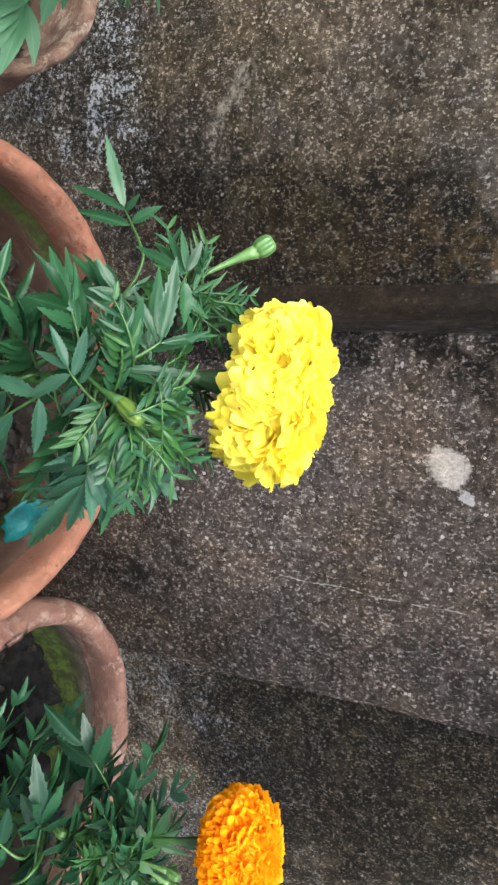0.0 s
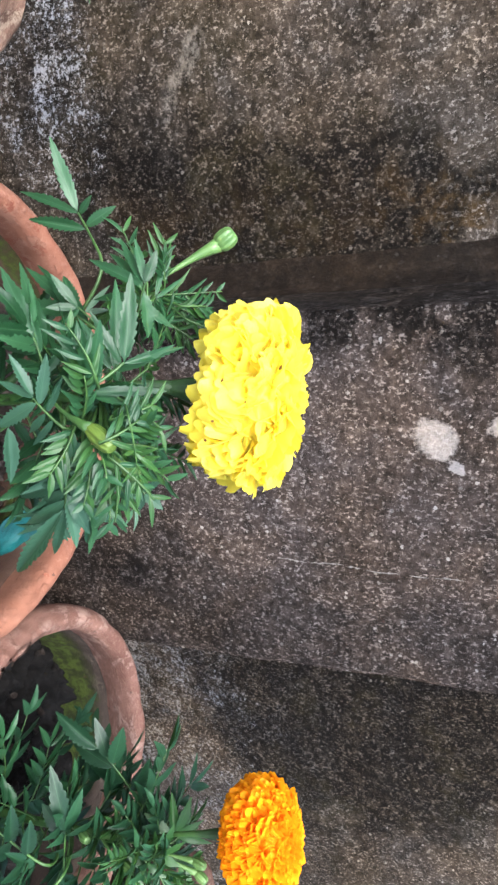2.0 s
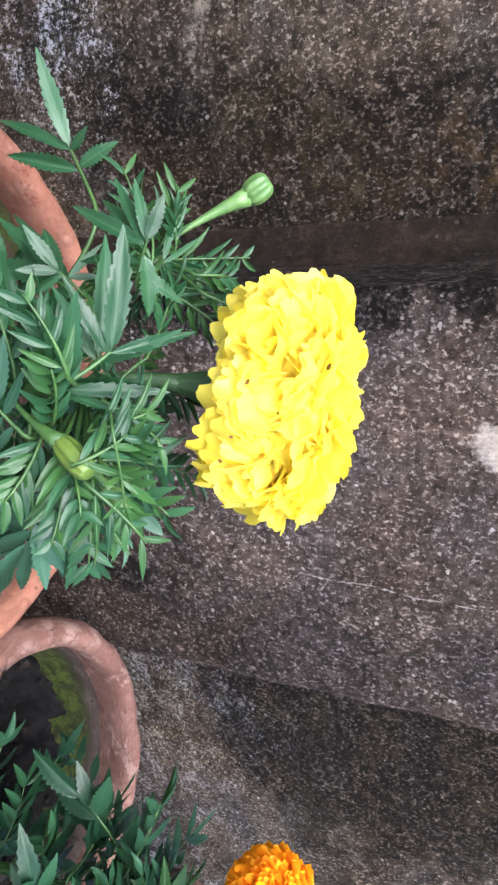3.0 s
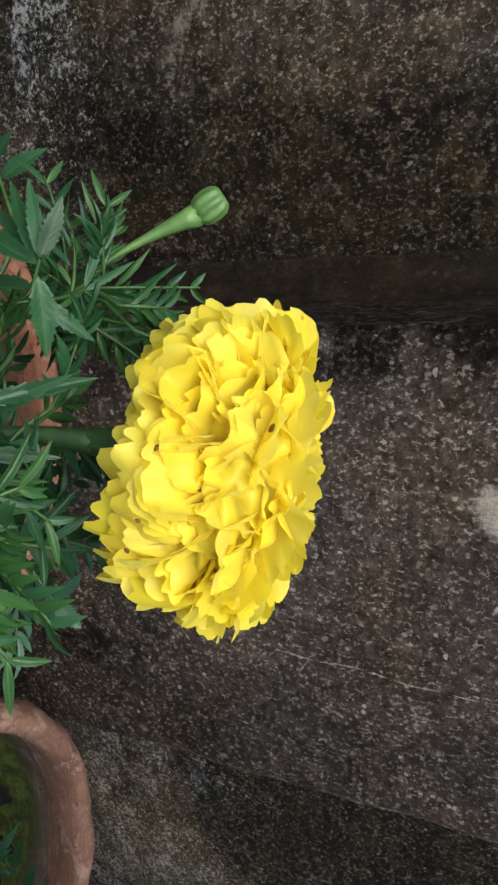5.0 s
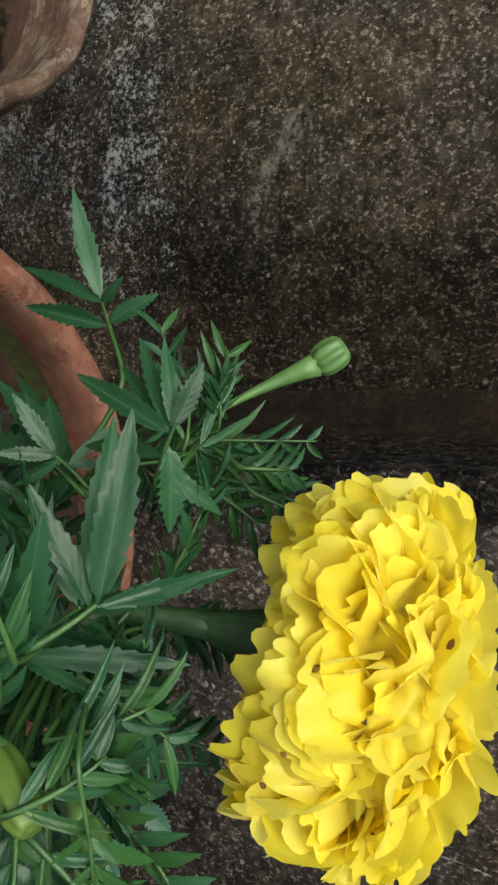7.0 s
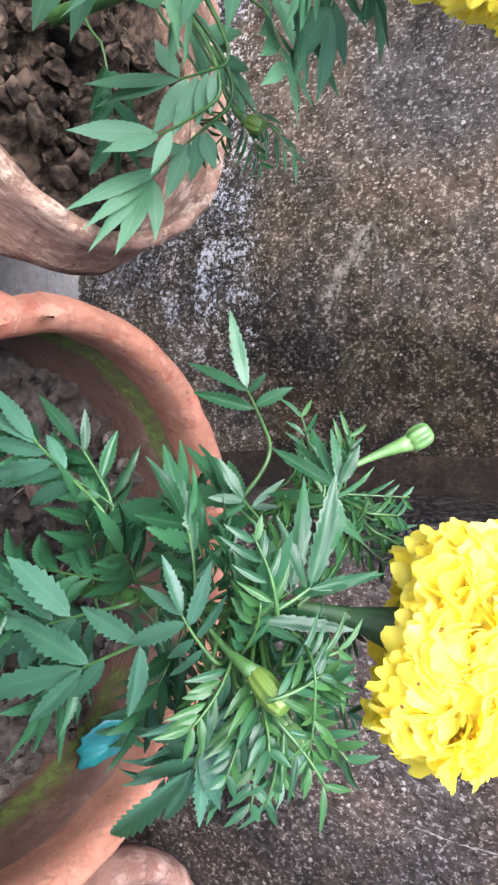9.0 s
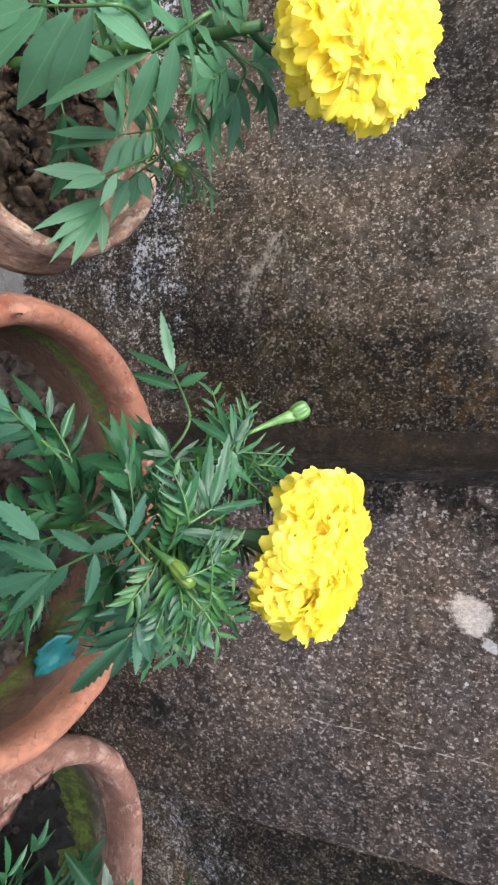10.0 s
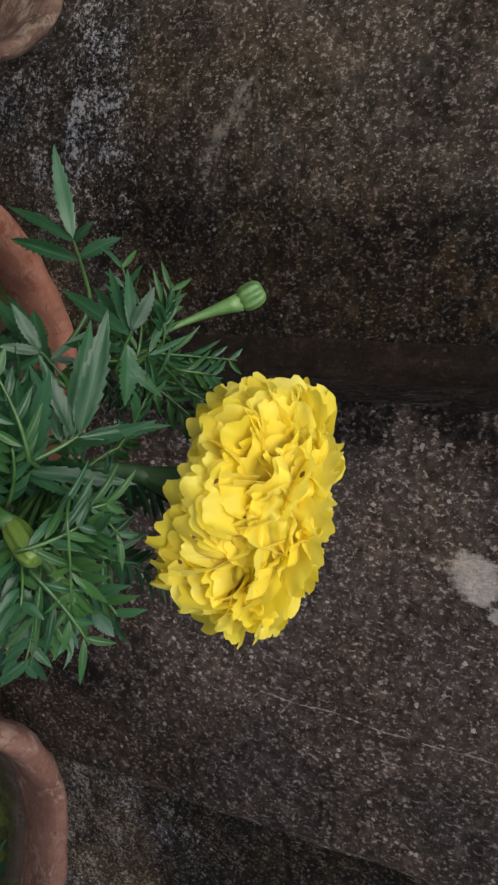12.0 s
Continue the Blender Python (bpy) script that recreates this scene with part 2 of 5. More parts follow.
def earth(name, dark, light, unit=1.0):
    m, N, L, bsdf = material(name)
    at = placed(N, L)
    a = noisy(N, L, at, 60 * unit, 8, 0.74)
    b = noisy(N, L, at, 320 * unit, 5, 0.7)
    colour = blend(N, L, step(N, L, calc(N, L, "ADD", calc(N, L, "MULTIPLY", a, 0.7), calc(N, L, "MULTIPLY", b, 0.3)), 0.40, 0.62), dark, light)
    damp = step(N, L, noisy(N, L, at, 17 * unit, 4, 0.6), 0.36, 0.56)
    colour = blend(N, L, calc(N, L, "SUBTRACT", 1.0, damp), colour, (0.35, 0.33, 0.31), "MULTIPLY")
    info = N.new("ShaderNodeObjectInfo")
    colour = blend(N, L, calc(N, L, "MULTIPLY", info.outputs["Random"], 0.18), colour, (0.10, 0.066, 0.048))
    L.new(colour, bsdf.inputs["Base Color"])
    bsdf.inputs["Roughness"].default_value = 0.95
    bsdf.inputs["Specular IOR Level"].default_value = 0.15
    bumped(N, L, bsdf, calc(N, L, "ADD", a, calc(N, L, "MULTIPLY", b, 0.5)), 0.8, 0.003 if unit == 1.0 else 0.0012)
    return m


def foliage(name, dark, light, vein, gloss=0.42, through=0.25):
    """Leaf: pale midrib, blotches, per-leaf tint, light passing through."""
    m, N, L, bsdf = material(name)
    at = placed(N, L)
    gen = placed(N, L, kind="Generated")
    info = N.new("ShaderNodeObjectInfo")
    xyz = N.new("ShaderNodeSeparateXYZ")
    L.new(gen, xyz.inputs[0])
    off = calc(N, L, "ABSOLUTE", calc(N, L, "SUBTRACT", xyz.outputs[1], 0.5))
    blot = noisy(N, L, placed(N, L, (3.2, 1, 1)), 4.0, 4, 0.6)
    colour = blend(N, L, info.outputs["Random"], dark, light)
    colour = blend(N, L, calc(N, L, "MULTIPLY", step(N, L, blot, 0.5, 0.8), 0.08), colour, vein)
    rib = calc(N, L, "MULTIPLY", calc(N, L, "SUBTRACT", 1.0, step(N, L, off, 0.008, 0.030)), 0.28)
    colour = blend(N, L, rib, colour, vein)
    slant = calc(N, L, "SUBTRACT", calc(N, L, "MULTIPLY", xyz.outputs[0], 7.5), calc(N, L, "MULTIPLY", off, 4.2))
    saw = calc(N, L, "PINGPONG", slant, 0.5)
    side = calc(N, L, "SUBTRACT", 1.0, step(N, L, saw, 0.03, 0.13))
    colour = blend(N, L, calc(N, L, "MULTIPLY", side, 0.05), colour, vein)
    L.new(colour, bsdf.inputs["Base Color"])
    bsdf.inputs["Roughness"].default_value = gloss
    bsdf.inputs["Specular IOR Level"].default_value = 0.36
    pucker = calc(N, L, "ADD", calc(N, L, "MULTIPLY", step(N, L, saw, 0.0, 0.4), 0.10), calc(N, L, "MULTIPLY", noisy(N, L, placed(N, L, (3.2, 1, 1)), 5.0, 3, 0.5), 0.12))
    bumped(N, L, bsdf, pucker, 0.14, 0.0015)
    tr = N.new("ShaderNodeBsdfTranslucent")
    L.new(blend(N, L, 0.5, colour, (0.10, 0.22, 0.02)), tr.inputs["Color"])
    mix = N.new("ShaderNodeMixShader")
    mix.inputs[0].default_value = through
    L.new(bsdf.outputs[0], mix.inputs[1])
    L.new(tr.outputs[0], mix.inputs[2])
    L.new(mix.outputs[0], N["Material Output"].inputs["Surface"])
    return m


def petal_matter(name, pale, deep, through=0.35, gloss=0.5, sheen=0.2):
    m, N, L, bsdf = material(name)
    at = placed(N, L)
    info = N.new("ShaderNodeObjectInfo")
    vein = noisy(N, L, placed(N, L, (26, 26, 2.2)), 1.0, 4, 0.6)
    colour = blend(N, L, info.outputs["Random"], pale, deep)
    colour = blend(N, L, calc(N, L, "MULTIPLY", step(N, L, vein, 0.45, 0.7), 0.45), colour, deep)
    L.new(colour, bsdf.inputs["Base Color"])
    bsdf.inputs["Roughness"].default_value = 0.42
    bsdf.inputs["Specular IOR Level"].default_value = gloss
    bsdf.inputs["Sheen Weight"].default_value, bsdf.inputs["Sheen Roughness"].default_value = sheen, 0.4
    bumped(N, L, bsdf, vein, 0.10, 0.002)
    tr = N.new("ShaderNodeBsdfTranslucent")
    L.new(colour, tr.inputs["Color"])
    mix = N.new("ShaderNodeMixShader")
    mix.inputs[0].default_value = through
    L.new(bsdf.outputs[0], mix.inputs[1])
    L.new(tr.outputs[0], mix.inputs[2])
    L.new(mix.outputs[0], N["Material Output"].inputs["Surface"])
    return m


def plain(name, a, b, scale, rough=0.6, bump=0.3, dist=0.002):
    m, N, L, bsdf = material(name)
    at = placed(N, L)
    n = noisy(N, L, at, scale, 6, 0.65)
    L.new(blend(N, L, step(N, L, n, 0.35, 0.65), a, b), bsdf.inputs["Base Color"])
    bsdf.inputs["Roughness"].default_value = rough
    bumped(N, L, bsdf, n, bump, dist)
    return m


# dark spots past x = 0.35 paint the pilaster's shade on the wall
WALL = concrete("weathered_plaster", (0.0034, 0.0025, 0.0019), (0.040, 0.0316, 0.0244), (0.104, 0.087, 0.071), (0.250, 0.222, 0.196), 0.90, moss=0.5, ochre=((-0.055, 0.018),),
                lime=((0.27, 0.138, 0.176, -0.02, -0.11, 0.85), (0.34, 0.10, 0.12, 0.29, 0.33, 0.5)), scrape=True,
                # the column at x = 0.005 adds corner shading over the dirt there
                stains_and_shade=((0.005, 0.31, 0.035, -0.26), (0.005, 0.37, 0.035, -0.22), (0.005, 0.43, 0.035, -0.22), (0.005, 0.49, 0.035, -0.16), (-0.035, 0.28, 0.05, -0.22), (-0.02, 0.335, 0.05, -0.22), (-0.02, 0.41, 0.04, -0.12), (-0.02, 0.36, 0.05, -0.08), (0.0, 0.25, 0.055, -0.18), (-0.05, 0.20, 0.05, -0.12), (-0.025, 0.44, 0.045, -0.05), (-0.20, 0.315, 0.055, 0.34), (-0.21, 0.365, 0.05, 0.28), (-0.17, 0.35, 0.06, 0.16), (-0.26, 0.25, 0.06, 0.3), (-0.12, 0.46, 0.05, 0.15), (-0.05, 0.475, 0.025, 0.25), (0.014, 0.475, 0.018, 0.35), (0.42, 0.38, 0.16, -0.5), (0.35, 0.38, 0.08, -0.35), (0.36, 0.46, 0.07, -0.3), (0.48, 0.30, 0.08, -0.2)),
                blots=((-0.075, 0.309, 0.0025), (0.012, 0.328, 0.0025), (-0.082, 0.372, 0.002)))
PIER = concrete("pilaster_plaster", (0.0034, 0.0024, 0.0019), (0.039, 0.0292, 0.0240), (0.114, 0.091, 0.077), (0.255, 0.220, 0.196), 0.9,
                blots=((0.1210, 0.4530, 0.0145), (0.1290, 0.4560, 0.005), (0.142, 0.467, 0.004), (0.114, 0.489, 0.007), (0.2615, 0.411, 0.0035)), blot_colour=(0.29, 0.265, 0.245),
                # spots at x = 0.040 paint shade and soot down the pilaster's edge
                stains_and_shade=((0.11, 0.40, 0.045, 0.24), (0.09, 0.36, 0.03, 0.12), (0.19, 0.372, 0.035, -0.04), (0.25, 0.44, 0.045, -0.06), (0.17, 0.335, 0.06, 0.17), (0.24, 0.31, 0.05, 0.06), (0.13, 0.28, 0.05, 0.16), (0.06, 0.47, 0.02, -0.12), (0.040, 0.30, 0.028, -0.3), (0.040, 0.345, 0.026, -0.3), (0.040, 0.39, 0.024, -0.3), (0.040, 0.435, 0.024, -0.3), (0.040, 0.48, 0.024, -0.3)))
# dark tone holds the corner's shade as well as dirt
FILLET = concrete("smooth_shaded_mortar", (0.0040, 0.0028, 0.0021), (0.0185, 0.0126, 0.0085), (0.036, 0.0265, 0.0195), (0.06, 0.052, 0.047), 0.3, grains=0.15)
GROUND = concrete("cement_floor", (0.085, 0.080, 0.076), (0.150, 0.144, 0.139), (0.21, 0.204, 0.198), (0.29, 0.285, 0.28), 0.35)
GRIT = plain("pale_grit", (0.07, 0.064, 0.06), (0.17, 0.157, 0.147), 240, 0.9, 0.8, 0.002)
CLAY_ORANGE = clay("terracotta_orange", (0.225, 0.100, 0.064), (0.315, 0.170, 0.120), (0.160, 0.062, 0.037), 0.35, chips=0.8)
CLAY_PALE = clay("terracotta_pale", (0.176, 0.094, 0.071), (0.28, 0.19, 0.155), (0.095, 0.044, 0.032), 0.6, 0.3)
CLAY_BROWN = clay("terracotta_brown", (0.270, 0.160, 0.112), (0.48, 0.36, 0.26), (0.120, 0.064, 0.044), 0.7, 0.7)
# inside of two pots, their shade painted into the clay
CLAY_DAMP_SHADE = clay("terracotta_damp_shade", (0.064, 0.047, 0.037), (0.110, 0.086, 0.068), (0.026, 0.018, 0.014), 0.6, 0.2, algae=((120, 78, 0.150, 0.197),), damp_shade_z=0.214)
CLAY_DARK = clay("terracotta_dark", (0.085, 0.042, 0.030), (0.150, 0.090, 0.066), (0.040, 0.020, 0.014), 0.6, 0.5)
CLAY_INSIDE = clay("terracotta_inside", (0.092, 0.051, 0.036), (0.130, 0.084, 0.060), (0.046, 0.023, 0.016), 0.5, 0.2, algae=((150, 42, 0.198, 0.216), (-10, 60, 0.176, 0.192)), damp_shade_z=0.212, damp_shade_tint=(0.60, 0.54, 0.48))
SOIL = earth("dry_soil", (0.0030, 0.0025, 0.0021), (0.044, 0.038, 0.034))
SOIL_BROWN = earth("brown_soil", (0.006, 0.0042, 0.0030), (0.080, 0.056, 0.036))
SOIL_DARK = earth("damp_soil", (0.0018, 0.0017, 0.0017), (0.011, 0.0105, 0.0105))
CRUMB = {SOIL: earth("dry_crumb", (0.005, 0.0042, 0.0037), (0.046, 0.040, 0.036), 0.006), SOIL_BROWN: earth("brown_crumb", (0.010, 0.007, 0.005), (0.095, 0.066, 0.043), 0.006),
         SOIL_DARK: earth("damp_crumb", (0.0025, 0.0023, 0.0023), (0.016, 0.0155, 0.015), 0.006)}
LEAF = foliage("marigold_leaf", (0.0065, 0.032, 0.0115), (0.025, 0.083, 0.034), (0.080, 0.200, 0.080), 0.40)
# paler and bluer than LEAF, with sky sheen put into the colour
LEAF_BLUE = foliage("marigold_leaf_dusty_skylit", (0.0150, 0.054, 0.029), (0.054, 0.128, 0.079), (0.095, 0.200, 0.105), 0.42)
LEAF_DARK = foliage("marigold_leaf_dark", (0.0034, 0.0195, 0.0085), (0.0180, 0.064, 0.029), (0.06, 0.15, 0.065), 0.45, 0.15)
LEAF_BROAD = foliage("broad_leaf", (0.036, 0.107, 0.048), (0.072, 0.160, 0.086), (0.15, 0.25, 0.14), 0.55, 0.3)
LEAF_NEW = foliage("young_leaf", (0.018, 0.062, 0.016), (0.035, 0.098, 0.025), (0.09, 0.19, 0.04))
STEM = plain("green_stem", (0.022, 0.062, 0.014), (0.045, 0.105, 0.022), 140, 0.5, 0.25)
STALK = plain("dark_stalk", (0.012, 0.036, 0.010), (0.022, 0.056, 0.014), 140, 0.55, 0.25)
BUD = plain("green_bud", (0.058, 0.126, 0.032), (0.108, 0.196, 0.054), 60, 0.5, 0.3)
OLIVE = plain("olive_bud", (0.040, 0.080, 0.011), (0.082, 0.128, 0.016), 60, 0.5, 0.3)
YELLOW = petal_matter("yellow_petal", (0.93, 0.84, 0.150), (0.90, 0.76, 0.052), 0.64, 0.4)
ORANGE = petal_matter("orange_petal", (0.96, 0.48, 0.008), (0.93, 0.38, 0.004), 0.58, 0.1, 0.0)
TEAL = plain("teal_plastic", (0.0, 0.036, 0.041), (0.002, 0.078, 0.080), 60, 0.55, 0.6, 0.004)
STRAW = plain("dry_litter", (0.05, 0.032, 0.020), (0.12, 0.085, 0.056), 90, 0.85, 0.4)
RED_SHARD = plain("red_shard", (0.034, 0.016, 0.011), (0.062, 0.032, 0.023), 90, 0.85, 0.5)
SHARD = plain("clay_shard", (0.15, 0.095, 0.068), (0.21, 0.145, 0.11), 60, 0.85, 0.5)

# ---------------------------------------------------------------- helpers for building
WORLD = {}


def mesh_of(verts, faces, mat, name, smooth=True):
    me = bpy.data.meshes.new(name)
    me.from_pydata([tuple(v) for v in verts], [], faces)
    me.materials.append(mat)
    if smooth:
        me.polygons.foreach_set("use_smooth", [True] * len(me.polygons))
    me.update()
    return me


def thing(name, at, label, category, group="", kind=""):
    """An Empty at the base of a thing, which parents its parts."""
    ob = new(name)
    ob.empty_display_size = 0.02
    ob.matrix_basis = Matrix.Translation(at)
    WORLD[ob] = Matrix.Translation(at)
    return tagged(ob, label, category, group, kind)


def part(name, me, parent, m=None, label=""):
    """A mesh under a thing or a part, at the world pose m."""
    ob = new(name, me)
    m = m or Matrix()
    ob.parent = parent
    ob.matrix_basis = WORLD[parent].inverted() @ m
    WORLD[ob] = m
    return tagged(ob, label) if label else ob


def lone(name, me, m, label, category, kind="", group=""):
    ob = new(name, me)
    ob.matrix_basis = m
    WORLD[ob] = m
    return tagged(ob, label, category, group, kind)


def axes(ahead, up):
    """A turn whose x runs ahead and whose z is as near up as it can be."""
    x = Vector(ahead).normalized()
    y = Vector(up).cross(x)
    if y.length < 1e-5:
        y = Vector((0.3, 0.9, 0.1)).cross(x)
    y.normalize()
    z = x.cross(y)
    return Matrix((x, y, z)).transposed().to_4x4()


def tube(points, radii, sides=8, origin=(0, 0, 0)):
    """Vertices and faces of a tapering tube through points."""
    o = Vector(origin)
    pts = [Vector(p) for p in points]
    verts, faces = [], []
    side = Vector((1, 0, 0))
    for i, p in enumerate(pts):
        d = (pts[min(i + 1, len(pts) - 1)] - pts[max(i - 1, 0)]).normalized()
        side = (side - d * side.dot(d))
        if side.length < 1e-4:
            side = d.orthogonal()
        side.normalize()
        other = d.cross(side)
        for k in range(sides):
            a = 2 * math.pi * k / sides
            verts.append(p - o + (side * math.cos(a) + other * math.sin(a)) * radii[i])
    for i in range(len(pts) - 1):
        for k in range(sides):
            j = (k + 1) % sides
            faces.append((i * sides + k, i * sides + j, (i + 1) * sides + j, (i + 1) * sides + k))
    faces.append(tuple(range(sides - 1, -1, -1)))
    faces.append(tuple(range((len(pts) - 1) * sides, len(pts) * sides)))
    return verts, faces


def bend(a, b, c, n=8):
    """Points of a curve from a towards b to c."""
    a, b, c = Vector(a), Vector(b), Vector(c)
    return [a * (1 - t) ** 2 + b * (2 * t * (1 - t)) + c * t * t for t in (i / n for i in range(n + 1))]


def eased(points, rounds=2):
    """The same run of points with its corners cut."""
    for k in range(rounds):
        pts = [points[0]]
        for a, b in zip(points, points[1:]):
            pts += [a * 0.75 + b * 0.25, a * 0.25 + b * 0.75]
        points = pts + [points[-1]]
    return points


def rumple(p, scale, seed=0.0):
    return noise.noise(Vector(p) * scale + Vector((seed, seed * 1.7, seed * 0.3)))


# ---------------------------------------------------------------- the setting
def slab_face(x0, x1, z0, z1, y, step_x, step_z, depth, mat, name, seed):
    """A wall: an uneven front face towards -y, closed round its back."""
    nx, nz = max(2, int((x1 - x0) / step_x)), max(2, int((z1 - z0) / step_z))
    verts, faces = [], []
    for j in range(nz + 1):
        for i in range(nx + 1):
            x, z = x0 + (x1 - x0) * i / nx, z0 + (z1 - z0) * j / nz
            edge = min(i, nx - i, 2) / 2
            relief = 0.0022 * rumple((x, z, 0), 22, seed) + 0.0009 * rumple((x, z, 0), 85, seed)
            round_off = 0.004 * (1 - edge) ** 2
            verts.append((x, y + relief + round_off, z))
    for j in range(nz):
        for i in range(nx):
            a = j * (nx + 1) + i
            faces.append((a, a + 1, a + nx + 2, a + nx + 1))
    base = len(verts)
    verts += [(x0, y + depth, z0), (x1, y + depth, z0), (x1, y + depth, z1), (x0, y + depth, z1)]
    row = nx + 1
    grid = len(faces)
    faces.append(tuple([base + 1, base] + list(range(0, nx + 1))))
    faces.append(tuple([base + 3, base + 2] + [nz * row + i for i in range(nx, -1, -1)]))
    faces.append(tuple([base, base + 3] + [j * row for j in range(nz, -1, -1)]))
    faces.append(tuple([base + 2, base + 1] + [j * row + nx for j in range(nz + 1)]))
    faces.append((base, base + 1, base + 2, base + 3))
    me = mesh_of(verts, faces, mat, name)
    me.polygons.foreach_set("use_smooth", [k < grid for k in range(len(faces))])
    return me


def build_setting():
    floor = mesh_of([(-150, -150, 0), (150, -150, 0), (150, 150, 0), (-150, 150, 0)], [(0, 1, 2, 3)], GROUND, "ground", False)
    lone("ground", floor, Matrix(), "bare grey cement yard at the foot of the wall", "ground", "structure")
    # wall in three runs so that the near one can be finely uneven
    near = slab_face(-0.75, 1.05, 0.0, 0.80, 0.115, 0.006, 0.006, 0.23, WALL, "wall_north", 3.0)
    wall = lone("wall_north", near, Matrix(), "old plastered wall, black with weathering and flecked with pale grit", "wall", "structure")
    part("wall_run", slab_face(-4.0, -0.75, 0.0, 0.80, 0.117, 0.1, 0.1, 0.226, WALL, "wall_run", 5.0), wall)
    part("wall_run", slab_face(1.05, 4.0, 0.0, 0.80, 0.117, 0.1, 0.1, 0.226, WALL, "wall_run", 6.0), wall)
    part("wall_top", slab_face(-4.0, 4.0, 0.80, 1.5, 0.117, 0.1, 0.1, 0.226, WALL, "wall_top", 7.0), wall)
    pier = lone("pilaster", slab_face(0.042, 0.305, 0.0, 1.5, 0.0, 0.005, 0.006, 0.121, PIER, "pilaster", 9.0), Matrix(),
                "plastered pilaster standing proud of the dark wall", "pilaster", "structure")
    # smooth mortar run into the corner between wall and pilaster, shade painted in
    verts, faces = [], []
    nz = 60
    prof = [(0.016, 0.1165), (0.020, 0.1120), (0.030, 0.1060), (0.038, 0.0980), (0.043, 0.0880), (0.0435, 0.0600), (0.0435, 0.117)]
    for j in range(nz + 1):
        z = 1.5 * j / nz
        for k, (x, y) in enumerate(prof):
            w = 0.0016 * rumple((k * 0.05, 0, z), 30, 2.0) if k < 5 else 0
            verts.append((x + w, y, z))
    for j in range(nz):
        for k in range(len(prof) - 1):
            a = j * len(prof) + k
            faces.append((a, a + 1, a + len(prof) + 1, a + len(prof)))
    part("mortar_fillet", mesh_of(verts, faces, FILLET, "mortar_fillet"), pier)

    # hairline crack with lime in it, broken here and there
    for z0, z1 in ((0.345, 0.366), (0.368, 0.392), (0.394, 0.404), (0.407, 0.430), (0.436, 0.448), (0.452, 0.470)):
        pts = []
        for z in np.linspace(z0, z1, 16):
            x = 0.212 + 0.05 * (z - 0.33) + 0.0022 * rumple((z, 0, 0), 40) + 0.0006 * rumple((z, 0, 0), 300)
            pts.append(Vector((x, 0.0022 * rumple((x, z, 0), 22, 9.0) + 0.0009 * rumple((x, z, 0), 85, 9.0), z)))
        vs, fs = tube(pts, [max(0.0002, 0.0006 + 0.0011 * rumple((p.z, 0, 0), 420)) * math.sin(math.pi * (0.06 + 0.88 * k / 15)) for k, p in enumerate(pts)], 5)
        part("crack_filling", mesh_of(vs, fs, GRIT, "crack_filling"), pier)


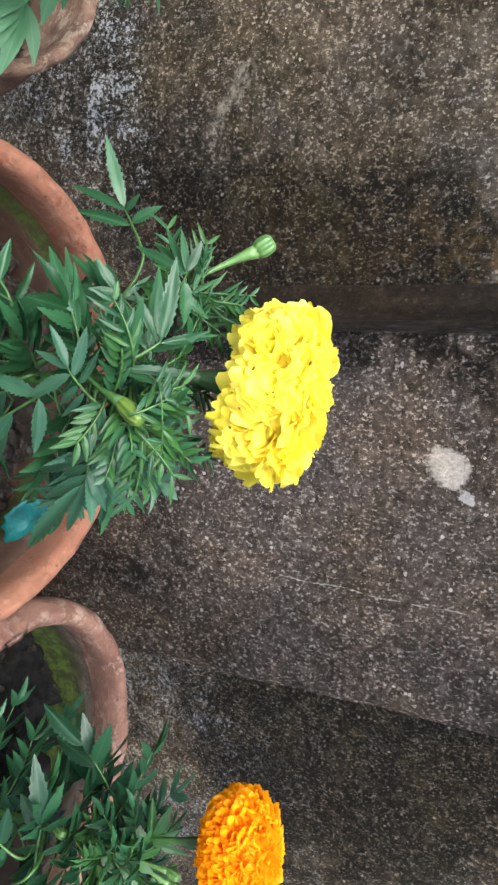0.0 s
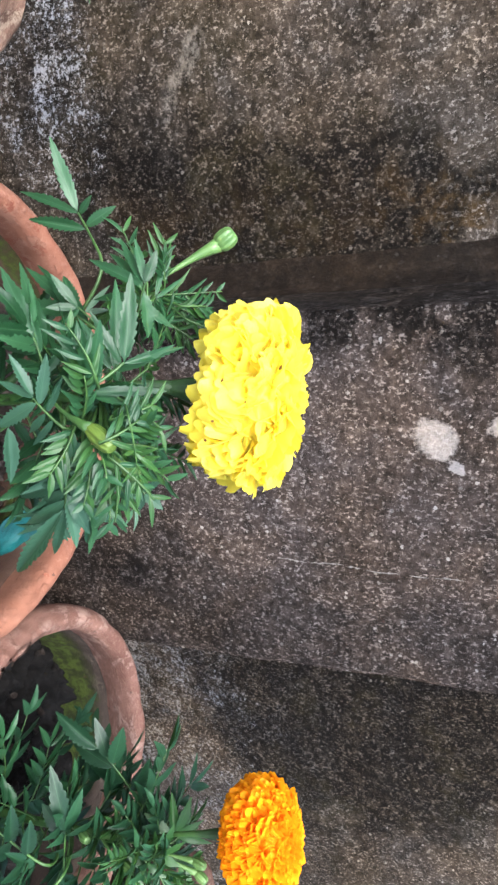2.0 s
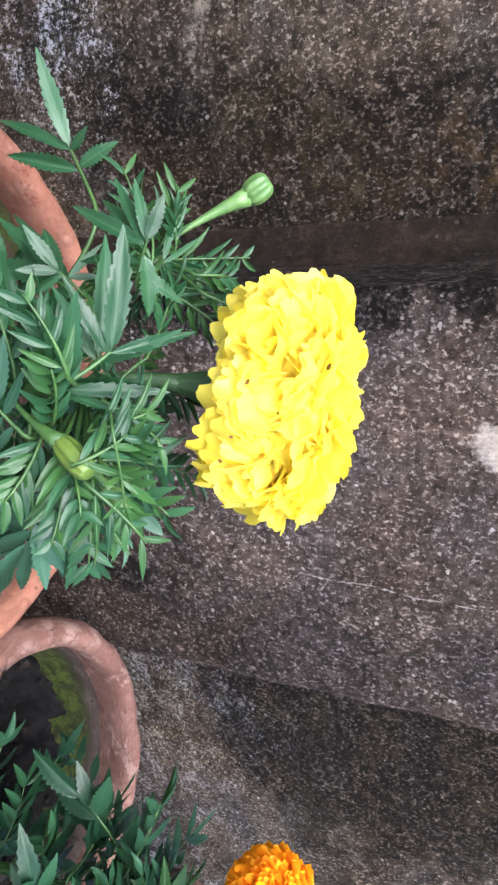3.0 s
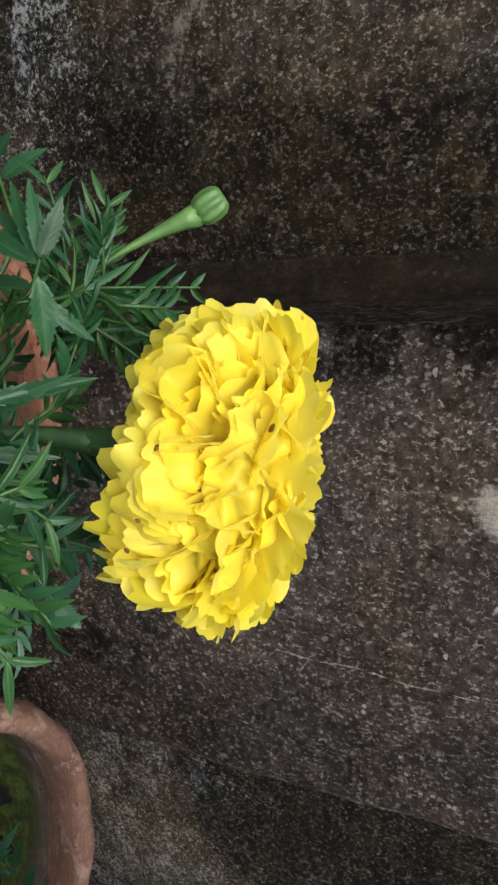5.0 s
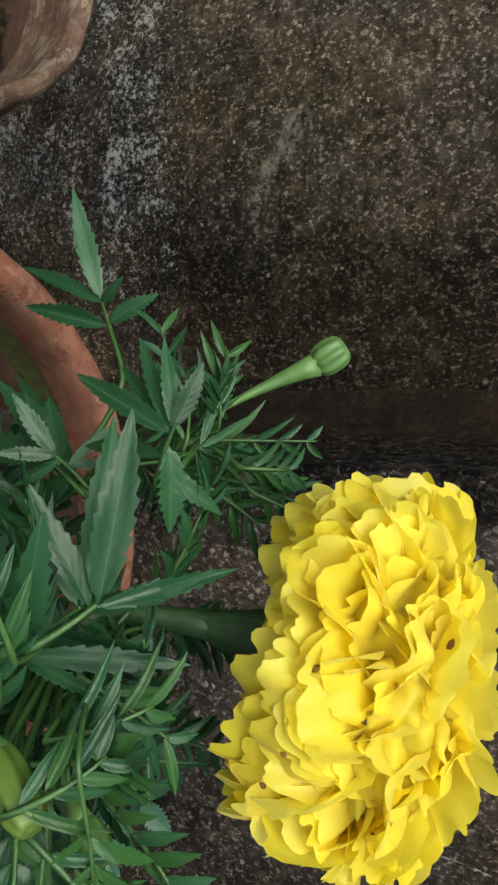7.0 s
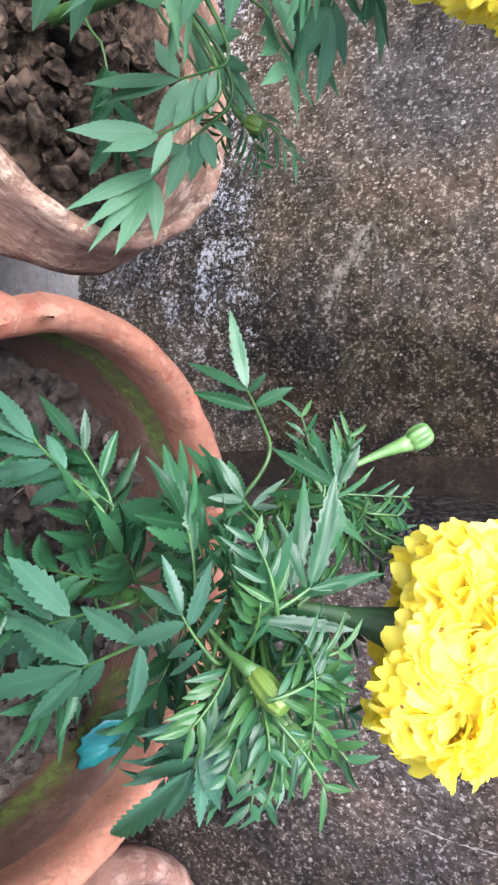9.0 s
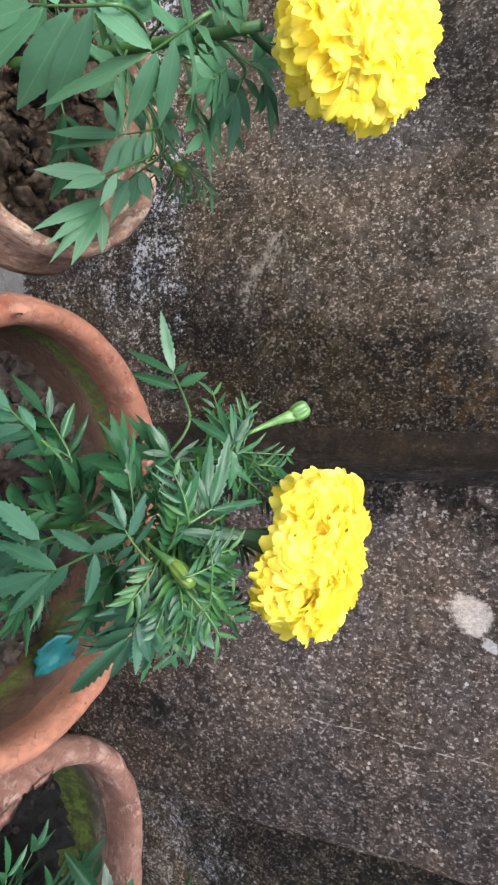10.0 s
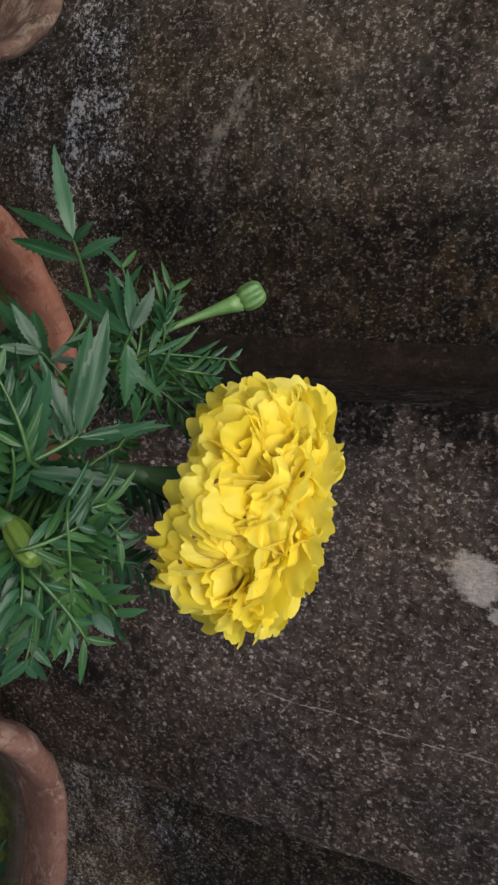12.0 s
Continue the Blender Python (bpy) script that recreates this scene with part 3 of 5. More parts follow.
# ---------------------------------------------------------------- pots
def pot(at, r_out, r_in, height, soil_z, clay_mat, label, seed, lip=0.028, rough=1.0, base=0.68, flared=False, chips=(), inside=None):
    """A thrown clay pot: tapering body, heavy rounded lip, hollow inside."""
    cx, cy = at
    ob = thing("flower_pot", (cx, cy, 0), label, "flower pot", "pots along the wall")
    seg = 180

    def turned(profile, name, mat, wobble):
        vs, fs = [], []
        for k in range(seg):
            a = 2 * math.pi * k / seg
            for j, (r, z) in enumerate(profile):
                q = (math.cos(a) * r, math.sin(a) * r, z)
                w = wobble * (0.0016 * rumple(q, 14, seed) + 0.0008 * rumple(q, 60, seed))
                w2 = wobble * (0.0022 * rumple(q, 11, seed + 5) + 0.0011 * rumple(q, 70, seed + 3))
                for at_deg, wide, depth in chips:
                    gap = abs((math.degrees(a) - at_deg + 180) % 360 - 180)
                    if gap < wide and r > r_in + 0.006:
                        f = min(1.0, (wide - gap) / (0.3 * wide))
                        lump = rumple((math.degrees(a) * 0.11, z * 14, 0), 1.0, seed + 8) + 0.6 * rumple((math.degrees(a) * 0.33, z * 60, 0), 1.0, seed + 2)
                        w += f * depth * (lump * 1.6 - (0.3 if z > height - 0.012 else 0))
                vs.append((math.cos(a) * (r + w), math.sin(a) * (r + w), max(0.0, z + (w2 if z > height * 0.5 else 0))))
        n = len(profile)
        for k in range(seg):
            for j in range(n - 1):
                a, b = k * n + j, ((k + 1) % seg) * n + j
                fs.append((a, b, b + 1, a + 1))
        return mesh_of(vs, fs, mat, name)

    m = Matrix.Translation((cx, cy, 0))
    rb = r_out * base
    neck = r_out - 0.010
    body = [(0.0, 0.0), (rb - 0.004, 0.0), (rb, 0.004)]
    body += [(rb + (neck - rb) * t, 0.004 + (height - lip - 0.004) * t) for t in (0.2, 0.4, 0.6, 0.8, 0.92, 1.0)]
    part("body", turned(body, "body", clay_mat, rough * 1.3), ob, m)
    h = height
    rim = [(neck, h - lip - 0.002), (r_out - 0.004, h - lip + 0.001), (r_out, h - lip + 0.006), (r_out + 0.0008, h - 0.012), (r_out - 0.001, h - 0.006),
           (r_out - 0.004, h - 0.002), (r_out - 0.0075, h), (r_in + 0.006, h - 0.0003), (r_in + 0.002, h - 0.0025), (r_in, h - 0.007), (r_in + 0.0005, h - 0.016), (r_in + 0.003, h - lip)]
    if flared:
        # a rolled lip that slopes outwards from a narrow inner ridge
        rim = [(neck, h - lip - 0.004), (r_out - 0.005, h - lip - 0.003), (r_out, h - lip + 0.004), (r_out - 0.002, h - lip + 0.010), (r_out - 0.009, h - 0.014),
               (r_in + 0.008, h - 0.004), (r_in + 0.004, h), (r_in + 0.001, h - 0.002), (r_in, h - 0.008), (r_in + 0.002, h - 0.02), (r_in + 0.003, h - lip)]
    part("rim", turned(rim, "rim", clay_mat, rough), ob, m)
    ins = [(r_in + 0.003, h - lip + 0.001)] + [(r_in + 0.003 - 0.012 * t, (h - lip) * (1 - t) + (soil_z - 0.03) * t) for t in (0.15, 0.3, 0.5, 0.7, 1.0)]
    part("inner_wall", turned(ins, "inner_wall", inside or CLAY_INSIDE, rough), ob, m)
    return ob


def clod_meshes(mat):
    out = []
    for s in range(4):
        bm = bmesh.new()
        bmesh.ops.create_icosphere(bm, subdivisions=2, radius=1.0)
        for v in bm.verts:
            d = 1 + 0.6 * rumple(v.co, 1.1, s * 4.0) + 0.35 * rumple(v.co, 2.6, s)
            v.co = v.co * d
            v.co.z *= 0.65
        me = bpy.data.meshes.new("clod")
        bm.to_mesh(me)
        bm.free()
        me.materials.append(mat)
        out.append(me)
    return out


def soil_bed(at, radius, z, mat, label, seed, clods):
    """Loose soil filling a pot, with clods on it."""
    cx, cy = at
    vs, fs = [(0, 0, 0.004)], []
    n, rings = 240, 72
    for r in range(1, rings + 1):
        for k in range(n):
            a = 2 * math.pi * k / n
            f = radius * r / rings
            p = (f * math.cos(a), f * math.sin(a), 0)
            near = noise.voronoi(Vector(p) * 110 + Vector((seed, 0, 0)))[0]
            small = noise.voronoi(Vector(p) * 260 + Vector((0, seed, 0)))[0]
            hgt = 0.008 * (0.45 - near[0]) + 0.004 * (0.45 - small[0]) + 0.014 * rumple(p, 20, seed) + 0.012 * rumple(p, 60, seed) + 0.006 * rumple(p, 160, seed) + 0.003 * rumple(p, 420, seed)
            vs.append((p[0], p[1], hgt))
    for k in range(n):
        fs.append((0, 1 + k, 1 + (k + 1) % n))
    for r in range(rings - 1):
        for k in range(n):
            a, b = 1 + r * n + k, 1 + r * n + (k + 1) % n
            fs.append((a, a + n, b + n, b))
    m = Matrix.Translation((cx, cy, z))
    ob = lone("potting_soil", mesh_of(vs, fs, mat, "potting_soil"), m, label, "soil")
    rnd = random.Random(int(seed * 10))
    shapes = clod_meshes(CRUMB[mat])
    for i in range(clods):
        a, f = rnd.uniform(0, 6.28), radius * 0.93 * math.sqrt(rnd.random())
        p = Vector((cx + f * math.cos(a), cy + f * math.sin(a), 0))
        q = (p.x - cx, p.y - cy, 0)
        size = rnd.choice((0.0018, 0.0025, 0.0025, 0.0035, 0.0035, 0.005, 0.007))
        p.z = z + 0.014 * rumple(q, 20, seed) + 0.012 * rumple(q, 60, seed) + 0.002 + size * 0.3
        part("clod", rnd.choice(shapes), ob, Matrix.LocRotScale(p, Euler((rnd.uniform(-0.4, 0.4), rnd.uniform(-0.4, 0.4), rnd.uniform(0, 6))), (size, size * rnd.uniform(0.6, 1), size)))
    return ob


# ---------------------------------------------------------------- plants
def leaflet_mesh(mat, seed, teeth=7, curl=0.12, sharp=0.07, full=0.85):
    """An oblong, coarsely toothed leaflet one unit long: grooved along its rib, puckered between the side veins, its margin waved."""
    rnd = random.Random(seed)
    n = 3 * teeth + 2
    fold = rnd.uniform(0.12, 0.34) * (0.5 if full > 1 else 1.0)
    bow, ph, wave = rnd.uniform(-0.07, 0.07), rnd.uniform(0, 6), rnd.uniform(9, 14)
    vs, fs = [], []
    for i in range(n + 1):
        t = i / n
        w = 0.5 * math.sin(math.pi * min(1.0, t ** 0.80)) ** full * (1 - 0.22 * max(0.0, t - 0.55))
        saw = ((i + 1) % 3) / 2
        w = 0.035 if i == 0 else 0.0 if i == n else w
        tooth = 1 + sharp * (1.5 * saw - 0.8) * min(1.0, 5 * t) * min(1.0, 6 * (1 - t))
        mid = bow * math.sin(math.pi * t)
        drop = -curl * t * t
        for side in (-1.0, -0.5, 0.0, 0.5, 1.0):
            ripple = 0.014 * math.sin(t * wave + ph + 1.3 * side) * w * abs(side) * 2
            groove = (fold * w * abs(side) ** 0.8) - 0.05 * w * side * side * 2
            rim = abs(side) == 1.0
            vs.append((t + (0.03 * saw * (1 - t) if rim else 0), mid + side * w * (tooth if rim else 1), drop + groove + ripple))
    for i in range(n):
        for k in range(4):
            c = i * 5 + k
            fs.append((c, c + 5, c + 6, c + 1))
    return mesh_of(vs, fs, mat, "leaflet")


LEAFLETS = {}
for key, mat in (("leaf", LEAF), ("dusty", LEAF_BLUE), ("young", LEAF_NEW), ("broad", LEAF_BROAD), ("dark", LEAF_DARK)):
    LEAFLETS[key] = [leaflet_mesh(mat, s, 8 + s % 3, 0.04 + 0.07 * (s % 4), 0.15 + 0.035 * (s % 3), 0.80) for s in range(6)]
LEAFLETS["broad"] = [leaflet_mesh(LEAF_BROAD, s, 10 + s % 3, 0.04 + 0.07 * (s % 4), 0.05 + 0.015 * (s % 3), 1.05) for s in range(6)]
THIN = {k: [leaflet_mesh(mt, 40 + s, 3, 0.2, 0.04) for s in range(3)] for k, mt in (("leaf", LEAF), ("young", LEAF_NEW))}

LEAF_RANDOM = random.Random(11)
STALK_AT = {}


def stalk_start(plant, base):
    """Where a leaf leaves the main stem of its plant."""
    pts = STALK_AT[plant]
    b = Vector(base)
    want = b.z - 0.35 * (Vector((b.x, b.y)) - Vector((pts[0].x, pts[0].y))).length
    return min(pts, key=lambda p: abs(p.z - want) + 0.3 * (p - b).length)


def compound_leaf(plant, base, tip, pairs, length, width, kind="", facing=None):
    """A feathered leaf: stalk from the stem through base to tip, with paired leaflets and one at the end."""
    rnd = LEAF_RANDOM
    base, tip = Vector(base), Vector(tip)
    kind = kind or rnd.choice(("leaf", "leaf", "dusty"))
    facing = Vector(facing or (rnd.uniform(-0.35, 0.35), -0.55 + rnd.uniform(-0.25, 0.3), 0.8))
    whole = tip - base
    end = tip - whole.normalized() * min(length * 0.92, whole.length * 0.85)
    sag = Vector((0, 0, 0.05 * whole.length))
    start = stalk_start(plant, base)
    out = bend(start, (start + base) / 2 + Vector((0, 0, -0.004)), base, 5)[:-1] + bend(base, (base + end) / 2 + sag, end, 7)
    thick = 0.0005 + 0.0045 * length
    radii = [thick * (1.25 - 0.75 * i / (len(out) - 1)) for i in range(len(out))]
    vs, fs = tube(out, radii, 6, start)
    leaf = part("leaf", mesh_of(vs, fs, STEM, "leaf_stalk"), plant, Matrix.Translation(start))
    shapes = LEAFLETS[kind]
    ahead = (end - base).normalized()
    side = facing.cross(ahead).normalized()
    up = ahead.cross(side)

    def one(p, direction, size, wide):
        direction = direction + up * rnd.uniform(-0.18, 0.2)
        m = axes(direction, up + side * rnd.uniform(-0.35, 0.35))
        m = Matrix.Translation(p) @ m @ Matrix.Diagonal((size, wide * 1.08, size * rnd.uniform(0.6, 1.3), 1))
        part("leaflet", rnd.choice(shapes), leaf, m)

    length, width = length * 0.98, width * (0.72 if kind == "dark" else 0.62)
    one(end, ahead, length * rnd.uniform(0.95, 1.1), width)
    for i in range(pairs):
        f = 1 - (i + 0.25) / (pairs + 0.2)
        f = min(0.97, f)
        p = base + (end - base) * f + sag * 2 * f * (1 - f)
        k = 0.72 + 0.34 * math.sin(math.pi * (0.25 + 0.55 * f))
        for s in (-1, 1):
            spread = rnd.uniform(0.62, 1.0)
            one(p + ahead * rnd.uniform(-0.002, 0.002), ahead * (1.15 - 0.3 * spread) + side * s * spread, length * k * rnd.uniform(0.8, 1.05), width * k)
    return leaf


def spread_leaf(plant, rachis, leaflets, kind, facing=(-0.25, -0.62, 0.75)):
    """A leaf whose stalk runs through the given points, with leaflets of (foot, tip, width)."""
    rnd = LEAF_RANDOM
    pts = [Vector(p) for p in rachis]
    start = stalk_start(plant, pts[0])
    out = bend(start, pts[0] + (pts[0] - pts[1]) * 0.9, pts[0], 6)[:-1] + bend(pts[0], pts[1], pts[2], 6)
    out = eased(out)
    thick = min(0.0011, 0.0003 + 0.1 * max(w for a, b, w in leaflets))
    vs, fs = tube(out, [thick * (1 - 0.62 * i / (len(out) - 1)) for i in range(len(out))], 6, start)
    leaf = part("leaf", mesh_of(vs, fs, STEM, "leaf_stalk"), plant, Matrix.Translation(start))
    for a, b, w in leaflets:
        a, b = Vector(a), Vector(b)
        a = min(out, key=lambda p: (p - a).length) * 0.75 + a * 0.25
        up = Vector(facing) + Vector([rnd.uniform(-0.22, 0.22) for k in range(3)])
        size = (b - a).length
        part("leaflet", rnd.choice(LEAFLETS[kind]), leaf, Matrix.Translation(a) @ axes(b - a, up) @ Matrix.Diagonal((size, w * {"dark": 0.78, "leaf": 0.86, "dusty": 0.84}.get(kind, 0.95), size * rnd.uniform(0.5, 1.1), 1)))
    return leaf


def fine_leaf(plant, base, tip, pairs=4, length=0.010, width=0.0009, kind="young"):
    """A narrow, fern-like bract near the buds."""
    rnd = LEAF_RANDOM
    base, tip = Vector(base), Vector(tip)
    tip = base + (tip - base) * 1.15
    start = stalk_start(plant, base)
    out = bend(start, (start + base) / 2, base, 4)[:-1] + bend(base, (base + tip) / 2 + Vector((0, 0, 0.003)), tip, 6)
    vs, fs = tube(out, [0.0008 - 0.0005 * i / (len(out) - 1) for i in range(len(out))], 5, start)
    leaf = part("leaf", mesh_of(vs, fs, STEM, "leaf_stalk"), plant, Matrix.Translation(start))
    ahead = (tip - base).normalized()
    side = Vector((rnd.uniform(-0.4, 0.4), -0.6, 0.75)).cross(ahead).normalized()
    up = ahead.cross(side)
    for i in range(pairs):
        f = (i + 0.6) / pairs
        p = base + (tip - base) * f
        for s in (-1, 1):
            d = ahead * rnd.uniform(0.8, 1.2) + side * s * rnd.uniform(0.6, 0.95) + up * rnd.uniform(-0.3, 0.3)
            size = length * rnd.uniform(0.8, 1.5) * (1.15 - 0.4 * f)
            part("leaflet", rnd.choice(THIN[kind if rnd.random() < 0.5 else "leaf"]), leaf,
                 Matrix.Translation(p) @ axes(d, up) @ Matrix.Diagonal((size, width * 2.2, size, 1)))
    return leaf


def stem(plant, points, r0, r1, name="stem", mat=None):
    vs, fs = tube(points, [r0 + (r1 - r0) * i / (len(points) - 1) for i in range(len(points))], 10, points[0])
    ob = part(name, mesh_of(vs, fs, mat or STEM, name), plant, Matrix.Translation(points[0]))
    return ob


def lathe(profile, mat, name, seg=20, ridge=0.0, ridges=8):
    vs, fs = [], []
    n = len(profile)
    for k in range(seg):
        a = 2 * math.pi * k / seg
        for x, r in profile:
            rr = r * (1 + ridge * math.cos(a * ridges))
            vs.append((x, rr * math.cos(a), rr * math.sin(a)))
    for k in range(seg):
        for j in range(n - 1):
            a, b = k * n + j, ((k + 1) % seg) * n + j
            fs.append((a, b, b + 1, a + 1))
    return mesh_of(vs, fs, mat, name)


def flower_bud(plant, foot, base, tip, radius, mat=None):
    """A closed bud on a stalk that swells towards it."""
    mat = mat or BUD
    foot, base, tip = Vector(foot), Vector(base), Vector(tip)
    d = (tip - base)
    L = d.length
    pts = bend(foot, foot * 0.45 + base * 0.55 + Vector((0, 0, -0.004)), base, 8)
    n = len(pts)
    vs, fs = tube(pts, [radius * (0.20 + 0.64 * (i / (n - 1)) ** 2.4) for i in range(n)], 12, foot)
    stalk = part("bud_stalk", mesh_of(vs, fs, STEM if mat == OLIVE else mat, "bud_stalk"), plant, Matrix.Translation(foot))
    cup = lathe([(-0.02 * L, radius * 0.80), (0.06 * L, radius * 0.93), (0.22 * L, radius * 1.06), (0.5 * L, radius * 1.08), (0.74 * L, radius * 0.98), (0.86 * L, radius * 0.78), (0.92 * L, radius * 0.55), (0.90 * L, radius * 0.34), (0.93 * L, 0.0)], mat, "bud", 48, 0.075, 8)
    m = Matrix.Translation(base) @ axes(d, (0, 0, 1))
    bud = part("bud", cup, stalk, m)
    return bud


def petal_mesh(mat, seed, wide, ruffle, lobe, back, cup, grid=(24, 12), claw=0.24):
    """A ray petal reaching one unit out: a narrow claw opening into a broad, wavy fan whose end is cut into a few rounded lobes and rolls back."""
    rnd = random.Random(seed)
    nu, nv = grid
    fine = 40
    ph, ph2, ph3 = rnd.uniform(0, 6), rnd.uniform(0, 6), rnd.uniform(0, 6)
    lobes, waves, lean = rnd.uniform(2.4, 4.6), rnd.uniform(2.4, 4.6), rnd.uniform(-0.12, 0.12)
    line = [(0.0, 0.0, 0.0)]
    for k in range(1, fine + 1):
        t = min(1.0, max(0.0, (k / fine - 0.25) / 0.75))
        th = back * t * t * (2 - t)
        line.append((line[-1][0] - math.sin(th) / fine, line[-1][1] + math.cos(th) / fine, th))
    top = max(p[1] for p in line)
    vs, fs = [], []
    for j in range(nv + 1):
        v = 0.02 + 0.98 * j / nv
        half = wide * (claw + (1 - claw) * math.sin(0.5 * math.pi * min(1.0, v / 0.82)) ** 1.5)
        for i in range(nu + 1):
            u = 2 * i / nu - 1
            notch = lobe * (1 - abs(math.sin(u * lobes + ph2))) ** 3 + 0.42 * lobe * (1 - abs(math.sin(u * lobes * 2.2 + ph))) ** 2
            reach = 0.64 + 0.36 * math.sqrt(max(0.0, 1 - abs(u) ** 3.0)) - notch * v ** 2 * (1 - 0.5 * u * u) + lean * u * v * (1 - u * u)
            q = min(0.9999, max(0.0, v * reach)) * fine
            k = int(q)
            y, z, th = [p + (r - p) * (q - k) for p, r in zip(line[k], line[k + 1])]
            edge = v ** 2 * (0.5 + 0.5 * abs(u))
            off = cup * u * u * v + ruffle * edge * math.sin(u * waves + ph) + 0.30 * ruffle * v ** 3 * math.sin(u * waves * 2.1 + ph3) + 0.05 * math.sin(u * 2.2 + v * 4 + ph2) * v
            vs.append((u * half * (1 - 0.10 * abs(u) * v), (y + off * math.cos(th)) / top, (z + off * math.sin(th)) / top))
    for j in range(nv):
        for i in range(nu):
            c = j * (nu + 1) + i
            fs.append((c, c + 1, c + nu + 2, c + nu + 1))
    return mesh_of(vs, fs, mat, "petal")


def flower(plant, centre, axis, radius, height, count, shapes, seed, foot, size=(0.40, 0.64), label="", reach=100, calyx=0.009, fill=0.72, thin=0.0018, stalk_mat=None, fold=48, flat=3.2, width=1.0, wild=1.0):
    """A double marigold head: a green cup with petals laid from its rim to its crown."""
    rnd = random.Random(seed)
    axis = Vector(axis).normalized()
    turn = axes(axis, (0.2, -1, 0.1))
    centre = Vector(centre)
    low = centre - axis * height * 0.85
    foot = Vector(foot)
    # swollen stalk under the head
    pts = bend(foot, low - axis * 0.045, low - axis * 0.010, 8)
    n = len(pts)
    vs, fs = tube(pts, [thin + 0.9 * thin * (i / (n - 1)) ** 3 for i in range(n)], 12, foot)
    head = part("flower", mesh_of(vs, fs, stalk_mat or STALK, "flower_stalk"), plant, Matrix.Translation(foot), label)
    cup = lathe([(-0.020, thin * 1.02), (-0.010, calyx * 0.68), (-0.002, calyx), (0.006, calyx * 1.12), (0.010, calyx * 1.0), (0.010, 0.0)], STALK, "calyx", 30, 0.05, 9)
    part("calyx", cup, head, Matrix.Translation(low) @ turn)
    base = low + axis * 0.006
    # crowded inner florets
    bm = bmesh.new()
    bmesh.ops.create_icosphere(bm, subdivisions=5, radius=1.0)
    for v in bm.verts:
        d = 1 + 0.12 * rumple(v.co, 3.2, seed) + 0.12 * rumple(v.co, 8.0, seed) + 0.12 * rumple(v.co, 17.0, seed)
        v.co = Vector((v.co.x * height * fill, v.co.y * radius * fill, v.co.z * radius * fill)) * d
    me = bpy.data.meshes.new("flower_core")
    bm.to_mesh(me)
    bm.free()
    me.materials.append(shapes[0].materials[0])
    me.polygons.foreach_set("use_smooth", [True] * len(me.polygons))
    part("flower_core", me, head, Matrix.Translation(centre) @ turn)
    laid = []
    for i in range(count):
        f = math.sqrt((i + 0.5) / count)
        a = i * 2.399963 + rnd.uniform(-0.25, 0.25)
        tilt = radians(3 + (reach - 3) * f ** 1.15 + wild * rnd.uniform(-8, 8))
        out = Vector((math.cos(tilt), math.sin(tilt) * math.cos(a), math.sin(tilt) * math.sin(a)))
        # reach of the head's outline in this direction
        across = math.hypot(out.y, out.z) / radius
        low_s, long = 0.0, 4 * radius
        for k in range(22):
            mid = (low_s + long) / 2
            if abs(out.x * mid / height - 0.55) ** flat + (across * mid) ** flat < 1:
                low_s = mid
            else:
                long = mid
        long *= 1 - 0.16 * wild * rnd.random()
        if wild == 1.0 and rnd.random() < 0.05:
            long *= 1.08
        z = turn.to_3x3() @ out
        away = turn.to_3x3() @ Vector((-math.sin(tilt), math.cos(tilt) * math.cos(a), math.cos(tilt) * math.sin(a)))
        # outer petals fold back towards the stalk, those of the crown stand up
        lean = radians(fold * f * f + wild * rnd.uniform(-22, 20))
        ahead = (z * math.cos(lean) + away * math.sin(lean)).normalized()
        y = (z * math.sin(lean) - away * math.cos(lean)).normalized()
        spin = Matrix((y.cross(ahead), y, ahead)).transposed().to_4x4() @ Matrix.Rotation(wild * rnd.uniform(-0.5, 0.5) * (1.6 - f), 4, "Z")
        own = radius * (size[0] + (size[1] - size[0]) * f) * rnd.uniform(0.82, 1.15)
        w = width * own * rnd.uniform(0.8, 1.15)
        shape = shapes[max(0, min(len(shapes) - 1, int(f * len(shapes) + rnd.uniform(-1.8, 1.4))))]
        laid.append((base + z * long - ahead * own * 0.93, spin @ Matrix.Diagonal((w, own, own, 1)), shape))
    # petals on the open side are pieces of their own; those towards the wall are joined
    laid.sort(key=lambda p: p[0].y)
    for p, m, shape in laid[:290]:
        part("petal", shape, head, Matrix.Translation(p) @ m)
    vs, fs = [], []
    for p, m, shape in laid[290:]:
        n, to = len(vs), Matrix.Translation(p - centre) @ m
        vs += [to @ v.co for v in shape.vertices]
        fs += [[n + q for q in face.vertices] for face in shape.polygons]
    if vs:
        rest = part("petal_mass", mesh_of(vs, fs, shapes[0].materials[0], "petal_mass"), head, Matrix.Translation(centre))
        tagged(rest, kind="stuff")
    return head


YELLOW_PETALS = [petal_mesh(YELLOW, 60 + k, 0.31 + 0.014 * k + 0.04 * (k % 3), 0.125 - 0.005 * k, 0.10 + 0.03 * (k % 3), radians(10 + 4.0 * k + 12 * (k % 2)), (0.22, -0.06, 0.14, -0.10)[k % 4]) for k in range(12)]
ORANGE_PETALS = [petal_mesh(ORANGE, 90 + k, 0.48 + 0.06 * (k % 3), 0.10 + 0.03 * (k % 2), 0.12, radians(50 + 8 * k), (0.42, 0.25, 0.5)[k % 3], (8, 6), 0.4) for k in range(7)]


def plant_stem(plant, points, r0=0.0032, r1=0.002):
    stem(plant, points, r0, r1)
    STALK_AT[plant] = [Vector(p) for p in points]


